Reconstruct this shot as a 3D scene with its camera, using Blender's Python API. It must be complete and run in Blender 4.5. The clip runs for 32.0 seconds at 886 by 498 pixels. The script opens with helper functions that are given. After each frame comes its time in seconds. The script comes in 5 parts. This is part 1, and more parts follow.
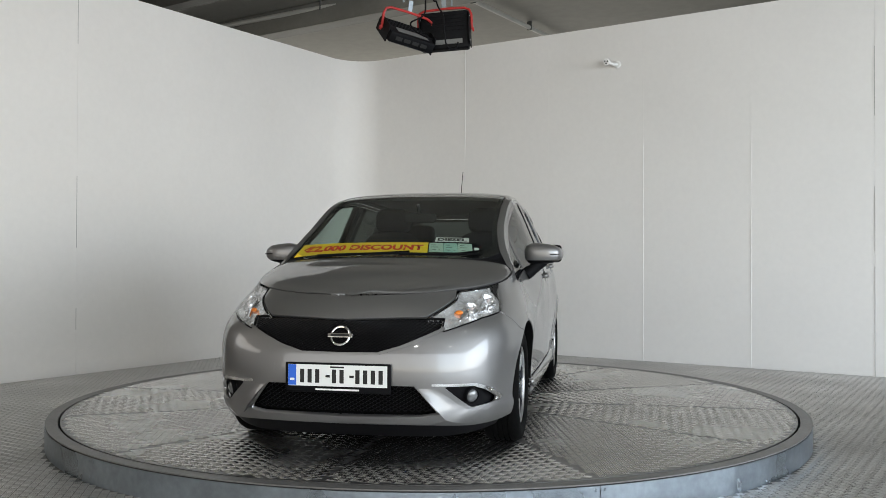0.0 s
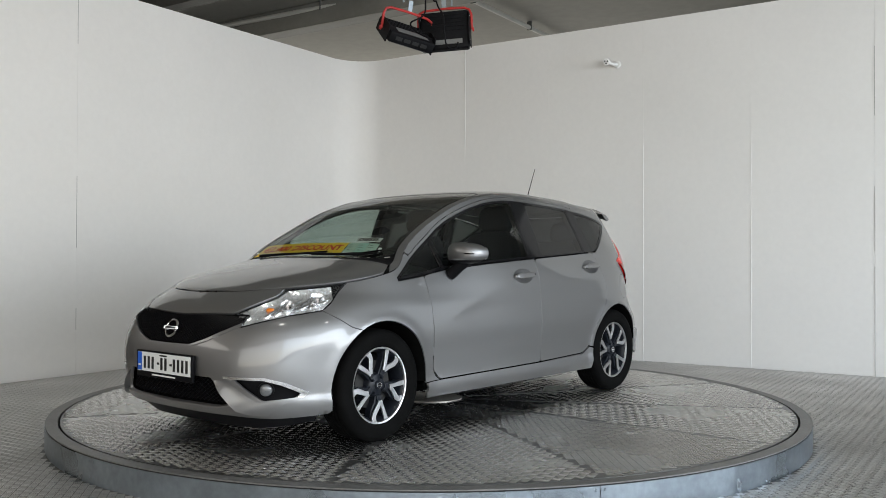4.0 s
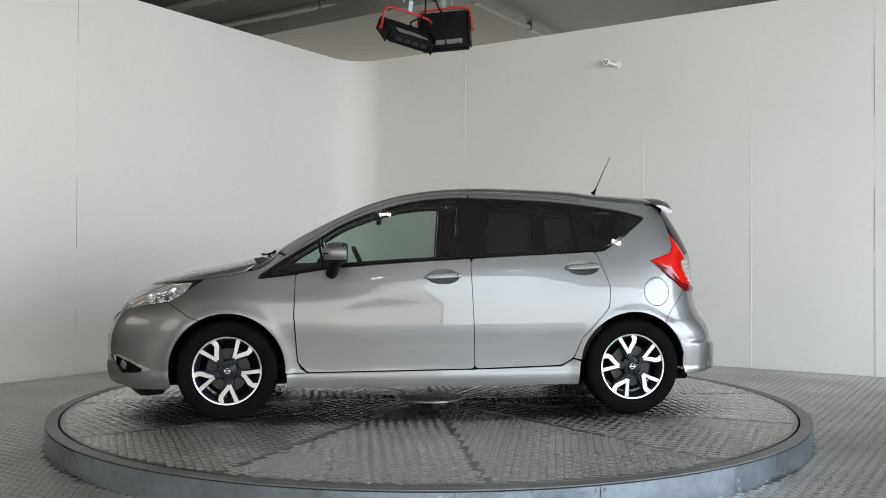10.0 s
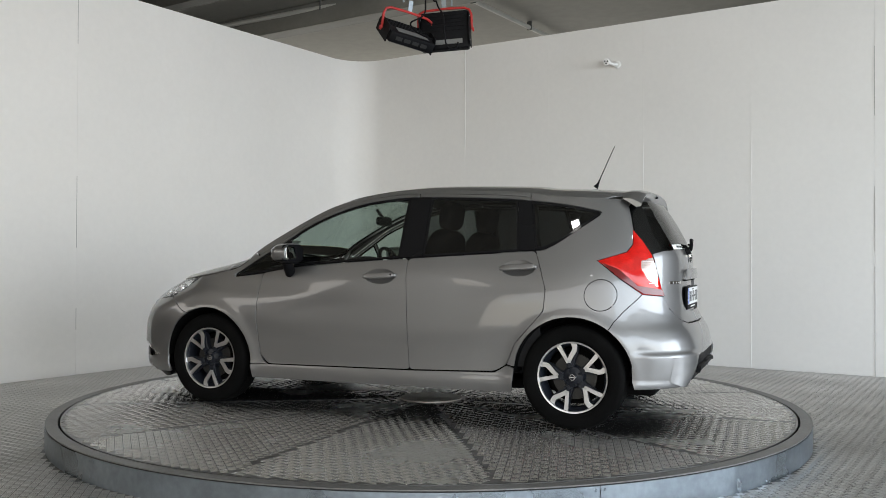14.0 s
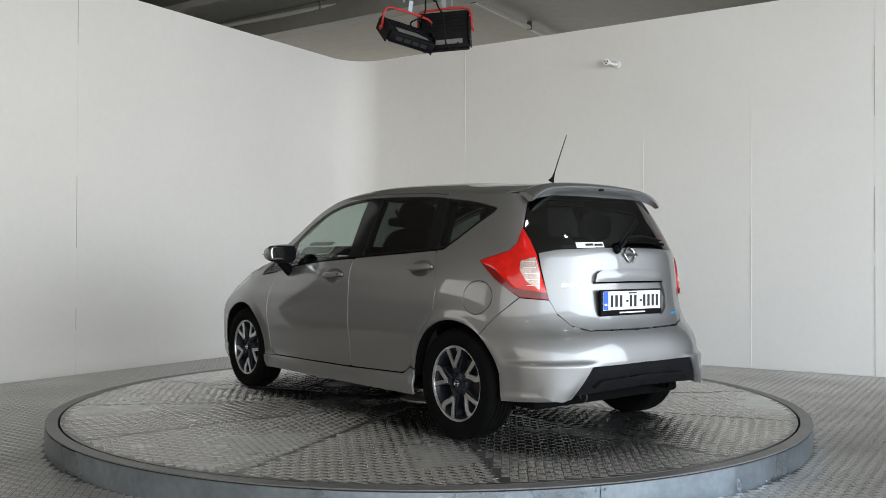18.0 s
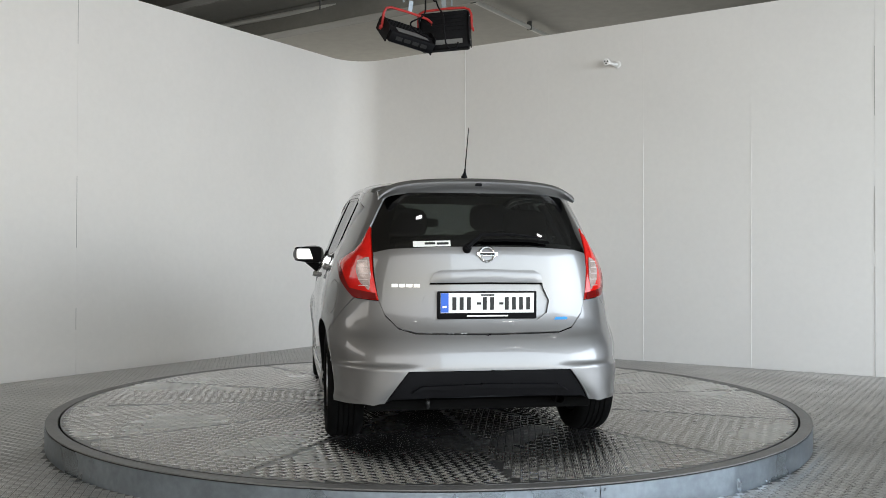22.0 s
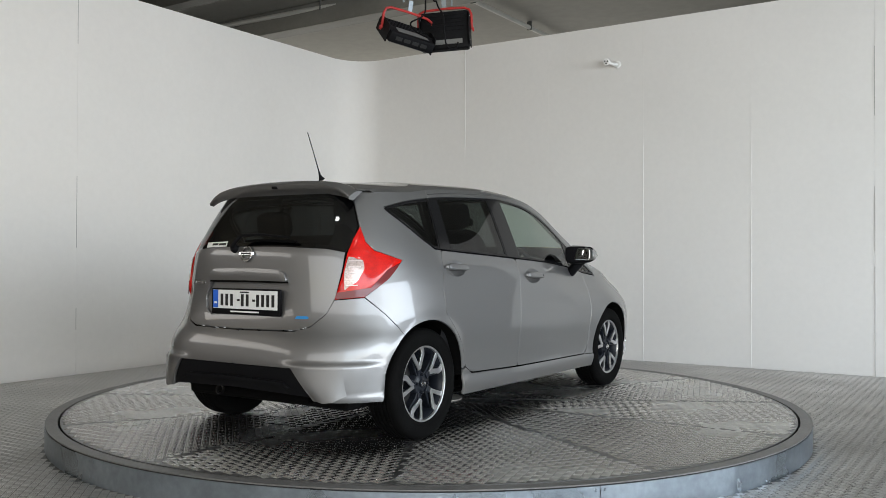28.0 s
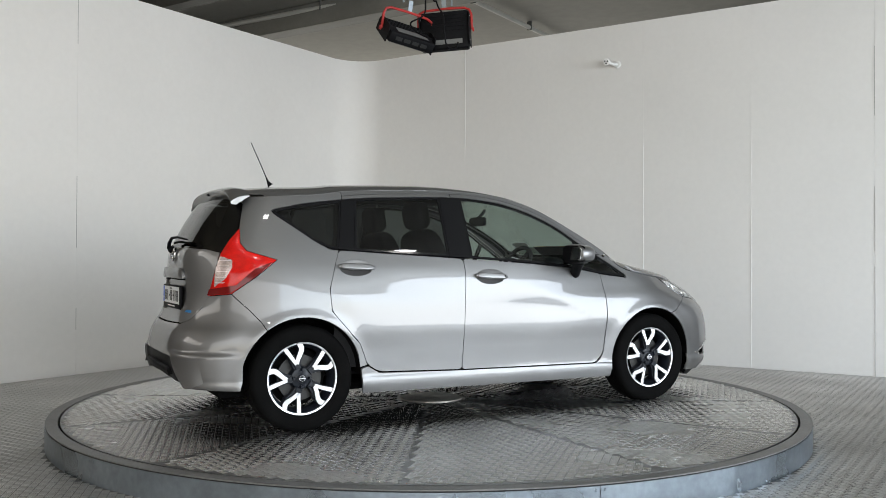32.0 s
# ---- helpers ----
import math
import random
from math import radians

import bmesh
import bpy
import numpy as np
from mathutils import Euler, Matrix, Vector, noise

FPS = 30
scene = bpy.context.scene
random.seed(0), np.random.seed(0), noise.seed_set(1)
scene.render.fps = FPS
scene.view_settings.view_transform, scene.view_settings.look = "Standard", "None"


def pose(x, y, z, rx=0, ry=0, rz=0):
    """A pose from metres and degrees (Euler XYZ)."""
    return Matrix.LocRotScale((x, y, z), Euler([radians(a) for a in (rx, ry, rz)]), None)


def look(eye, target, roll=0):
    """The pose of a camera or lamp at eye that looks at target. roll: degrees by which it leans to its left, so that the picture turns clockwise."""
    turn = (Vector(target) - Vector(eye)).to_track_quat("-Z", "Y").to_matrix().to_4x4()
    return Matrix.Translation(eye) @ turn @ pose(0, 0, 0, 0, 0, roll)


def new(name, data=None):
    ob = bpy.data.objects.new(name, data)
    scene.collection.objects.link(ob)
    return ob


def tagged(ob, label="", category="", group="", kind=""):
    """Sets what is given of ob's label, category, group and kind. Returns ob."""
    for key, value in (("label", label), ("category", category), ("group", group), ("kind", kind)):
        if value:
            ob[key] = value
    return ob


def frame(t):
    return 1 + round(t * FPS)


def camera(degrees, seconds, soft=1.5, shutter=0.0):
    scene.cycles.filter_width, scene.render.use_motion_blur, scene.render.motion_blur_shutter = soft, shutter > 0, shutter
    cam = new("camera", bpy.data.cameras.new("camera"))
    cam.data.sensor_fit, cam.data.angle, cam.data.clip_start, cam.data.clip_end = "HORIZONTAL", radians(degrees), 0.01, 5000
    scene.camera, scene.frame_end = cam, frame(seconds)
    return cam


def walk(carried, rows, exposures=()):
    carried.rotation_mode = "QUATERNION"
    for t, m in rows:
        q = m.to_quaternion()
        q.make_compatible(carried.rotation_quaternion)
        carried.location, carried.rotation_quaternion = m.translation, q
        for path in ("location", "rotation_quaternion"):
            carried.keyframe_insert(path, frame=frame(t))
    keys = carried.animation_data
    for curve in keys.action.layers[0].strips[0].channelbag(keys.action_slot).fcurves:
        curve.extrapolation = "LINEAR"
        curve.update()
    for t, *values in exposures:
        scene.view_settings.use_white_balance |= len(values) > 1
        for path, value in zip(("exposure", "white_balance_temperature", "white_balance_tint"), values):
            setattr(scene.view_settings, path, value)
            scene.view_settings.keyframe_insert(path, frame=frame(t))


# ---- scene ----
# Metres; the origin lies on the floor under the turntable's axis.
DECK = 0.145
EYE = (0.0, -6.4415, 1.155)
cam = camera(53.26, 32.0, soft=0.8)
WALK = [(0.0, look(EYE, (0.1294, 3.557, 1.2719), 0.16)), (32.0, look(EYE, (0.1294, 3.557, 1.2719), 0.16))]
walk(cam, WALK, exposures=[(0.0, 0.74), (32.0, 0.74)])

# ---- daylight, lamps and added fill lights ----
world = bpy.data.worlds.new("world")
scene.world = world
world.use_nodes = True
wn = world.node_tree
sky = wn.nodes.new("ShaderNodeTexSky")
sky.sky_type, sky.sun_disc = "NISHITA", False
sky.sun_elevation, sky.sun_rotation = radians(38), radians(120)
wn.links.new(sky.outputs[0], wn.nodes["Background"].inputs[0])
wn.nodes["Background"].inputs[1].default_value = 0.1


def area_lamp(name, at, target, wide, high, watts, colour):
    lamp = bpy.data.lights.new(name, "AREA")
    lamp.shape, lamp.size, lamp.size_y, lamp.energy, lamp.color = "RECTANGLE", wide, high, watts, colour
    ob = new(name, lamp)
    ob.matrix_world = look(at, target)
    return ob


area_lamp("window_daylight", (9.95, -6.0, 2.35), (0.0, -6.0, 2.35), 7.9, 4.2, 450, (0.8, 0.9, 1.0))
area_lamp("shopfront_daylight", (6.0, -9.95, 2.35), (6.0, 0.0, 2.35), 7.9, 4.2, 300, (0.84, 0.93, 1.0))
# Dim fill added from the south-west; no window is known on this stretch.
area_lamp("shaded_shopfront_daylight", (-2.97, -9.95, 2.35), (-2.97, 0.0, 2.35), 9.9, 4.2, 150, (1.0, 0.92, 0.8))
# Warm fill added from the west for the right wall; source unseen.
area_lamp("high_window_daylight", (-8.95, -3.0, 3.5), (0.0, -3.0, 3.3), 6.8, 1.5, 45, (1.0, 0.88, 0.7))
# Unseen fill added behind the bay walls to brighten the ceiling.
area_lamp("rear_hall_daylight", (0.5, 13.95, 3.0), (0.5, 0.0, 3.6), 12.0, 2.2, 180, (1.0, 0.97, 0.88))


# ---- materials ----
def mat(name, base=(0.5, 0.5, 0.5), rough=0.5, metal=0.0, coat=0.0, emit=0.0, alpha=1.0, transmission=0.0, ior=1.45, shine=0.5):
    m = bpy.data.materials.new(name)
    m.use_nodes = True
    b = m.node_tree.nodes["Principled BSDF"].inputs
    b["Base Color"].default_value = (*base, 1)
    b["Roughness"].default_value, b["Metallic"].default_value = rough, metal
    b["Coat Weight"].default_value, b["Coat Roughness"].default_value = coat, 0.02
    b["Specular IOR Level"].default_value = shine
    b["IOR"].default_value, b["Alpha"].default_value, b["Transmission Weight"].default_value = ior, alpha, transmission
    if emit:
        b["Emission Color"].default_value, b["Emission Strength"].default_value = (*base, 1), emit
    return m


def noisy(m, scale=40.0, amount=0.25, scale2=3.0, amount2=0.2, bump=0.0, rough_by=0.0):
    """Varies a material's colour at two scales, and its relief and roughness by the finer one."""
    nt = m.node_tree
    bs = nt.nodes["Principled BSDF"]
    base = tuple(bs.inputs["Base Color"].default_value)
    co = nt.nodes.new("ShaderNodeTexCoord")
    fine, wide = nt.nodes.new("ShaderNodeTexNoise"), nt.nodes.new("ShaderNodeTexNoise")
    for n, s in ((fine, scale), (wide, scale2)):
        n.inputs["Scale"].default_value, n.inputs["Detail"].default_value = s, 4.0
        nt.links.new(co.outputs["Object"], n.inputs["Vector"])
    last = None
    for n, a in ((fine, amount), (wide, amount2)):
        ramp = nt.nodes.new("ShaderNodeMapRange")
        ramp.inputs["From Min"].default_value, ramp.inputs["From Max"].default_value = 0.3, 0.7
        ramp.inputs["To Min"].default_value, ramp.inputs["To Max"].default_value = 1 - a, 1 + a
        nt.links.new(n.outputs["Fac"], ramp.inputs["Value"])
        mul = nt.nodes.new("ShaderNodeVectorMath")
        mul.operation = "SCALE"
        if last is None:
            mul.inputs[0].default_value = base[:3]
        else:
            nt.links.new(last, mul.inputs[0])
        nt.links.new(ramp.outputs[0], mul.inputs["Scale"])
        last = mul.outputs[0]
    nt.links.new(last, bs.inputs["Base Color"])
    if bump:
        bp = nt.nodes.new("ShaderNodeBump")
        bp.inputs["Strength"].default_value, bp.inputs["Distance"].default_value = bump, 0.002
        nt.links.new(fine.outputs["Fac"], bp.inputs["Height"])
        nt.links.new(bp.outputs[0], bs.inputs["Normal"])
    if rough_by:
        rr = nt.nodes.new("ShaderNodeMapRange")
        r0 = bs.inputs["Roughness"].default_value
        rr.inputs["From Min"].default_value, rr.inputs["From Max"].default_value = 0.3, 0.7
        rr.inputs["To Min"].default_value, rr.inputs["To Max"].default_value = r0 - rough_by, r0 + rough_by
        nt.links.new(wide.outputs["Fac"], rr.inputs["Value"])
        nt.links.new(rr.outputs[0], bs.inputs["Roughness"])
    return m


M_WALL = noisy(mat("wall_paint", (0.81, 0.79, 0.77), 0.6), 18, 0.012, 0.5, 0.03, 0.08)
M_CRACK = mat("joint_crack", (0.38, 0.37, 0.36), 0.8)
M_WALL_EDGE = mat("wall_edge", (0.8, 0.79, 0.77), 0.6)
M_CEIL = noisy(mat("ceiling_sheet", (0.36, 0.35, 0.315), 0.75), 6, 0.05, 0.4, 0.08)
M_HALL = noisy(mat("hall_wall", (0.13, 0.115, 0.1), 0.8), 5, 0.05, 0.5, 0.1)
M_DARK_STEEL = noisy(mat("dark_steel", (0.09, 0.09, 0.085), 0.6), 20, 0.1, 2, 0.15)
M_PIPE = mat("pale_pipe", (0.55, 0.54, 0.5), 0.5)
# One aluminium: plates dark, bars pale, so reflected contrast is put into the colour.
M_PLATE = noisy(mat("tread_plate", (0.26, 0.257, 0.254), 0.42, 1.0), 70, 0.14, 1.6, 0.2, 0.1, 0.06)
M_FLOOR = noisy(mat("floor_tread_plate", (0.18, 0.176, 0.17), 0.45, 1.0), 70, 0.14, 1.2, 0.2, 0.1, 0.06)
# floor bars darkened in colour to hold back the wall's reflection
M_FLOOR_TREAD = noisy(mat("floor_glint_tread", (0.6, 0.592, 0.58), 0.36, 1.0), 60, 0.12, 1.2, 0.18, 0.0, 0.05)
M_TREAD = noisy(mat("glint_tread", (0.88, 0.875, 0.865), 0.25, 1.0), 60, 0.1, 1.6, 0.14, 0.0, 0.05)
M_RING = noisy(mat("galvanised_ring", (0.3, 0.345, 0.39), 0.3, 0.95), 25, 0.1, 2.5, 0.2, 0.05, 0.08)
M_RING_TOP = noisy(mat("ring_top", (0.2, 0.195, 0.19), 0.5, 0.6), 60, 0.12, 3, 0.15)
M_GAP = mat("dark_gap", (0.012, 0.012, 0.012), 0.8)
M_CAP = noisy(mat("hub_cover", (0.32, 0.3, 0.27), 0.5, 0.6), 40, 0.15, 8, 0.2)
M_PANEL_LIGHT = mat("light_panel", (1.0, 0.97, 0.92), 0.5, emit=9.0)


# ---- mesh helpers ----
def link_mesh(name, verts, faces, material, parent=None, label="", smooth=False, at=None):
    me = bpy.data.meshes.new(name)
    me.from_pydata([tuple(v) for v in verts], [], [tuple(f) for f in faces])
    me.materials.append(material)
    if smooth:
        me.shade_smooth()
    ob = new(name, me)
    if parent:
        ob.parent = parent
    if at is not None:
        ob.matrix_basis = at
    return tagged(ob, label)


def part(name, bm, material, parent=None, label="", smooth=False, at=None):
    me = bpy.data.meshes.new(name)
    bmesh.ops.recalc_face_normals(bm, faces=bm.faces)
    bm.to_mesh(me)
    bm.free()
    me.materials.append(material)
    if smooth:
        me.shade_smooth()
        me.set_sharp_from_angle(angle=radians(smooth if smooth > 1 else 35))
    ob = new(name, me)
    if parent:
        ob.parent = parent
    if at is not None:
        ob.matrix_basis = at
    return tagged(ob, label)


def box(bm, lo, hi, bevel=0.0, m=None):
    """Adds a box between two corners, with bevelled edges."""
    made = bmesh.ops.create_cube(bm, size=1)["verts"]
    for v in made:
        v.co = Vector([(a + b) / 2 + c * (b - a) for a, b, c in zip(lo, hi, v.co)])
    if bevel:
        edges = list({e for v in made for e in v.link_edges})
        made = bmesh.ops.bevel(bm, geom=edges, offset=bevel, segments=2, affect="EDGES", profile=0.5)["verts"]
    if m is not None:
        seen = set(made)
        for v in seen:
            v.co = m @ v.co
    return made


def boxed(lo, hi, bevel=0.0, m=None):
    bm = bmesh.new()
    box(bm, lo, hi, bevel, m)
    return bm


def lathe(profile, n=48, close=False):
    """A body of revolution about z from (radius, height) pairs."""
    bm = bmesh.new()
    rings = []
    for r, z in profile:
        rings.append([bm.verts.new((r * math.cos(k * math.tau / n), r * math.sin(k * math.tau / n), z)) for k in range(n)])
    pairs = list(zip(rings, rings[1:])) + ([(rings[-1], rings[0])] if close else [])
    for a, b in pairs:
        for k in range(n):
            bm.faces.new((a[k], a[(k + 1) % n], b[(k + 1) % n], b[k]))
    return bm


def tube(points, radius, n=8):
    """A round bar along a line of points."""
    bm = bmesh.new()
    pts = [Vector(q) for q in points]
    rings = []
    for i, q in enumerate(pts):
        d = (pts[min(i + 1, len(pts) - 1)] - pts[max(i - 1, 0)]).normalized()
        a = d.orthogonal().normalized()
        if i and rings:
            a = (prev - d * prev.dot(d)).normalized()
        prev = a
        b = d.cross(a)
        r = radius[i] if isinstance(radius, (list, tuple)) else radius
        rings.append([bm.verts.new(q + r * (a * math.cos(k * math.tau / n) + b * math.sin(k * math.tau / n))) for k in range(n)])
    for a, b in zip(rings, rings[1:]):
        for k in range(n):
            bm.faces.new((a[k], a[(k + 1) % n], b[(k + 1) % n], b[k]))
    bm.faces.new(rings[0][::-1])
    bm.faces.new(rings[-1])
    return bm


def prism(outline, depth, z0=0.0, bevel=0.0):
    """A plate with that outline in x and y, from z0 up to z0 + depth."""
    bm = bmesh.new()
    vs = [bm.verts.new((x, y, z0)) for x, y in outline]
    f = bm.faces.new(vs)
    top = bmesh.ops.extrude_face_region(bm, geom=[f])["geom"]
    for v in top:
        if isinstance(v, bmesh.types.BMVert):
            v.co.z += depth
    if bevel:
        edges = [e for e in bm.edges if all(abs(v.co.z - z0 - depth) < 1e-6 for v in e.verts)]
        bmesh.ops.bevel(bm, geom=edges, offset=bevel, segments=2, affect="EDGES", profile=0.5)
    return bm


# ---- the hall and the corner wall ----
WALL_TURN = radians(56.2)
U = Vector((math.cos(WALL_TURN), math.sin(WALL_TURN)))
V = Vector((-math.sin(WALL_TURN), math.cos(WALL_TURN)))
UW, VW, WALL_TOP, BEND = 4.37, 4.247, 3.9, 0.48


def uv(u, v, z=0.0):
    return (u * U.x + v * V.x, u * U.y + v * V.y, z)


def bend_board(name, r, thick, material, parent):
    bm = bmesh.new()
    cu, cv = UW - BEND, VW - BEND
    n = 20
    loop = [(cu + q * math.cos(k * math.pi / 2 / n), cv + q * math.sin(k * math.pi / 2 / n)) for q in (r, r + thick) for k in range(n + 1)]
    lo = [bm.verts.new((x, y, 0)) for x, y in loop]
    hi = [bm.verts.new((x, y, WALL_TOP)) for x, y in loop]
    m = n + 1
    for k in range(n):
        for f in ((lo[k], lo[k + 1], hi[k + 1], hi[k]), (lo[m + k + 1], lo[m + k], hi[m + k], hi[m + k + 1]), (hi[k], hi[k + 1], hi[m + k + 1], hi[m + k])):
            bm.faces.new(f)
    return part(name, bm, material, parent, smooth=True, at=pose(0, 0, 0, 0, 0, 56.2))


def build_walls():
    for name, label in (("wall_left", "white painted board wall of the photo bay, open above"), ("wall_right", "white painted board wall with faint vertical joints")):
        right = name == "wall_right"
        if right:
            core = boxed((UW + 0.013, -3.59, 0), (UW + 0.1, VW - BEND, WALL_TOP - 0.004))
        else:
            core = boxed((-1.19, VW + 0.013, 0), (UW - BEND, VW + 0.1, WALL_TOP - 0.004))
        w = tagged(part(name, core, M_WALL_EDGE, at=pose(0, 0, 0, 0, 0, 56.2)), label, "wall", kind="structure")
        edges = [VW - BEND, 2.41, 1.21, 0.01, -1.19, -2.39, -3.59] if right else [UW - BEND, 0.01, -1.19]
        for a, b in zip(edges, edges[1:]):
            g = 0.0004
            lo, hi = (b + g, a - (0.0 if a > 3 else g))
            if right:
                bm = boxed((UW, lo, 0), (UW + 0.012, hi, WALL_TOP), 0.0 if a > 3 else 0.0006)
            else:
                bm = boxed((lo, VW, 0), (hi, VW + 0.012, WALL_TOP), 0.0 if a > 3 else 0.0006)
            ob = part("board", bm, M_WALL, w)
            ob.matrix_basis = Matrix()
    # runs of filler standing a little proud on the joints
    beads = (("wall_right", (UW, 2.41), ((2.6, 3.88),), 0.012), ("wall_right", (UW, 0.01), ((0.0, 2.5),), 0.004), ("wall_right", (UW, -1.19), ((0.0, 1.7), (2.0, 2.47)), 0.004), ("wall_right", (UW, -2.39), ((0.0, 1.1), (1.25, 1.9), (2.6, 3.3)), 0.004), ("wall_left", (0.01, VW), ((0.45, 0.66), (1.26, 1.97), (3.29, 3.895)), 0.005))
    for name, (u, v), runs, w in beads:
        for a, b in runs:
            if name == "wall_right":
                bm = boxed((u - 0.005, v - w / 2, a), (u + 0.001, v + w / 2, b), 0.001)
            else:
                bm = boxed((u - w / 2, v - 0.0022, a), (u + w / 2, v + 0.001, b), 0.001)
            part("joint_filler", bm, M_CRACK if v == -2.39 or name == "wall_left" else M_WALL_EDGE, bpy.data.objects[name])
    c = tagged(bend_board("wall_corner", BEND, 0.1, M_WALL, None), "white rounded corner joining the two bay walls", "wall", kind="structure")


build_walls()


def build_hall():
    top = 5.0
    x0, x1, y0, y1 = -9.0, 10.0, -10.0, 14.0
    tagged(part("ceiling", boxed((x0, y0, top), (x1, y1, top + 0.15)), M_CEIL), "grey-green sheet ceiling of the hall", "ceiling", kind="structure")
    walls = (("wall_west", (x0 - 0.2, y0, 0), (x0, y1, 2.7)), ("wall_north", (x0, y1, 0), (x1, y1 + 0.2, 1.9)))
    for name, lo, hi in walls:
        tagged(part(name, boxed(lo, hi), M_HALL), "plain grey hall wall", "wall", kind="structure")
    # opening left in front of the added rear fill
    part("lintel", boxed((x0, y1, 4.1), (x1, y1 + 0.2, top)), M_HALL, bpy.data.objects["wall_north"])
    for a, b in ((x0, -5.5), (6.5, x1)):
        part("pier", boxed((a, y1, 1.9), (b, y1 + 0.2, 4.1)), M_HALL, bpy.data.objects["wall_north"])
    # opening left in front of the added west fill
    west = bpy.data.objects["wall_west"]
    part("lintel", boxed((x0 - 0.2, y0, 4.3), (x0, y1, top)), M_HALL, west)
    for a, b in ((y0, -6.45), (0.45, y1)):
        part("pier", boxed((x0 - 0.2, a, 2.7), (x0, b, 4.3)), M_HALL, west)
    # the two glazed sides, with an opening for the daylight in each
    east = tagged(part("wall_east", boxed((x1, y0, 0), (x1 + 0.2, y1, 0.2)), M_HALL), "hall wall with a long window", "wall", kind="structure")
    part("lintel", boxed((x1, y0, 4.5), (x1 + 0.2, y1, top)), M_HALL, east)
    part("pier", boxed((x1, -2.0, 0.2), (x1 + 0.2, y1, 4.5)), M_HALL, east)
    south = tagged(part("wall_south", boxed((x0, y0 - 0.2, 0), (x1, y0, 0.2)), M_HALL), "hall wall with a shopfront window", "wall", kind="structure")
    part("lintel", boxed((x0, y0 - 0.2, 4.5), (x1, y0, top)), M_HALL, south)
    # west part of the south opening only holds the added fill
    part("pier", boxed((x0, y0 - 0.2, 0.2), (-7.95, y0, 4.5)), M_HALL, south)


build_hall()


# ---- floor and turntable ----
TREAD = 0.042
R_DECK, R_IN, R_OUT = 2.478, 2.492, 2.565


def treads(inside, lo, hi, turn, z, ends=True, height=0.0021):
    """Basket-weave tread plate: patches of five low bars, alternately along and across a grid turned by that angle: vertices and faces."""
    c, s = math.cos(turn), math.sin(turn)
    reach = math.hypot(max(abs(lo[0]), abs(hi[0])), max(abs(lo[1]), abs(hi[1])))
    k = int(reach / TREAD) + 2
    i, j = np.meshgrid(np.arange(-k, k + 1), np.arange(-k, k + 1))
    gx, gy = i.ravel() * TREAD, j.ravel() * TREAD
    x, y = c * gx - s * gy, s * gx + c * gy
    odd = ((i + j).ravel() % 2).astype(bool)
    keep = inside(x, y)
    x, y, odd = x[keep], y[keep], odd[keep]
    ang = turn + np.where(odd, math.pi / 2, 0.0)
    long, wide, pitch = 0.0193, 0.0035, 0.0079
    bar = [(e, q, h) for e in (-1, 1) for q, h in ((-1, 0), (-0.55, 0.8), (0, 1), (0.55, 0.8), (1, 0))]
    shape = np.array([(p * long * (1 - 0.06 * h), q * wide + b * pitch, h * height) for b in (-2, -1, 0, 1, 2) for p, q, h in bar])
    ca, sa = np.cos(ang)[:, None], np.sin(ang)[:, None]
    lx, ly = shape[:, 0], shape[:, 1]
    verts = np.stack([x[:, None] + ca * lx - sa * ly, y[:, None] + sa * lx + ca * ly, z + shape[:, 2] + 0 * ca], -1).reshape(-1, 3)
    one = [(k, k + 5, k + 6, k + 1) for k in range(4)] + ([(0, 1, 3, 4), (5, 9, 8, 6)] if ends else [])
    quads = (np.array(one)[None] + 10 * np.arange(5 * len(x))[:, None, None]).reshape(-1, 4)
    return verts, quads


def quad_mesh(name, verts, quads, material, parent):
    """One mesh of many four-sided faces."""
    me = bpy.data.meshes.new(name)
    me.vertices.add(len(verts))
    me.vertices.foreach_set("co", np.asarray(verts, np.float32).ravel())
    me.loops.add(4 * len(quads))
    me.loops.foreach_set("vertex_index", np.asarray(quads, np.int32).ravel())
    me.polygons.add(len(quads))
    me.polygons.foreach_set("loop_start", np.arange(0, 4 * len(quads), 4, dtype=np.int32))
    me.update(calc_edges=True)
    me.validate()
    me.materials.append(material)
    ob = new(name, me)
    ob.parent = parent
    return tagged(ob, kind="stuff")


def build_floor():
    lim = 16.0
    bm = bmesh.new()
    box(bm, (-lim, -lim, -0.1), (lim, lim, 0.0))
    floor = tagged(part("floor", bm, M_FLOOR), "grey metal tread-plate floor of the hall", "floor", kind="structure")

    def near(x, y):
        u, v = x * U.x + y * U.y, x * V.x + y * V.y
        return (np.hypot(x, y) > R_OUT + 0.012) & (u < UW - 0.015) & (v < VW - 0.015) & (y > -6.9) & (np.abs(x) < 4.9)

    vs, fs = treads(near, (-4.9, -6.9), (4.9, 7), radians(56.2 + 45), 0.0, ends=False)
    quad_mesh("floor_tread", vs, fs, M_FLOOR_TREAD, floor)


build_floor()



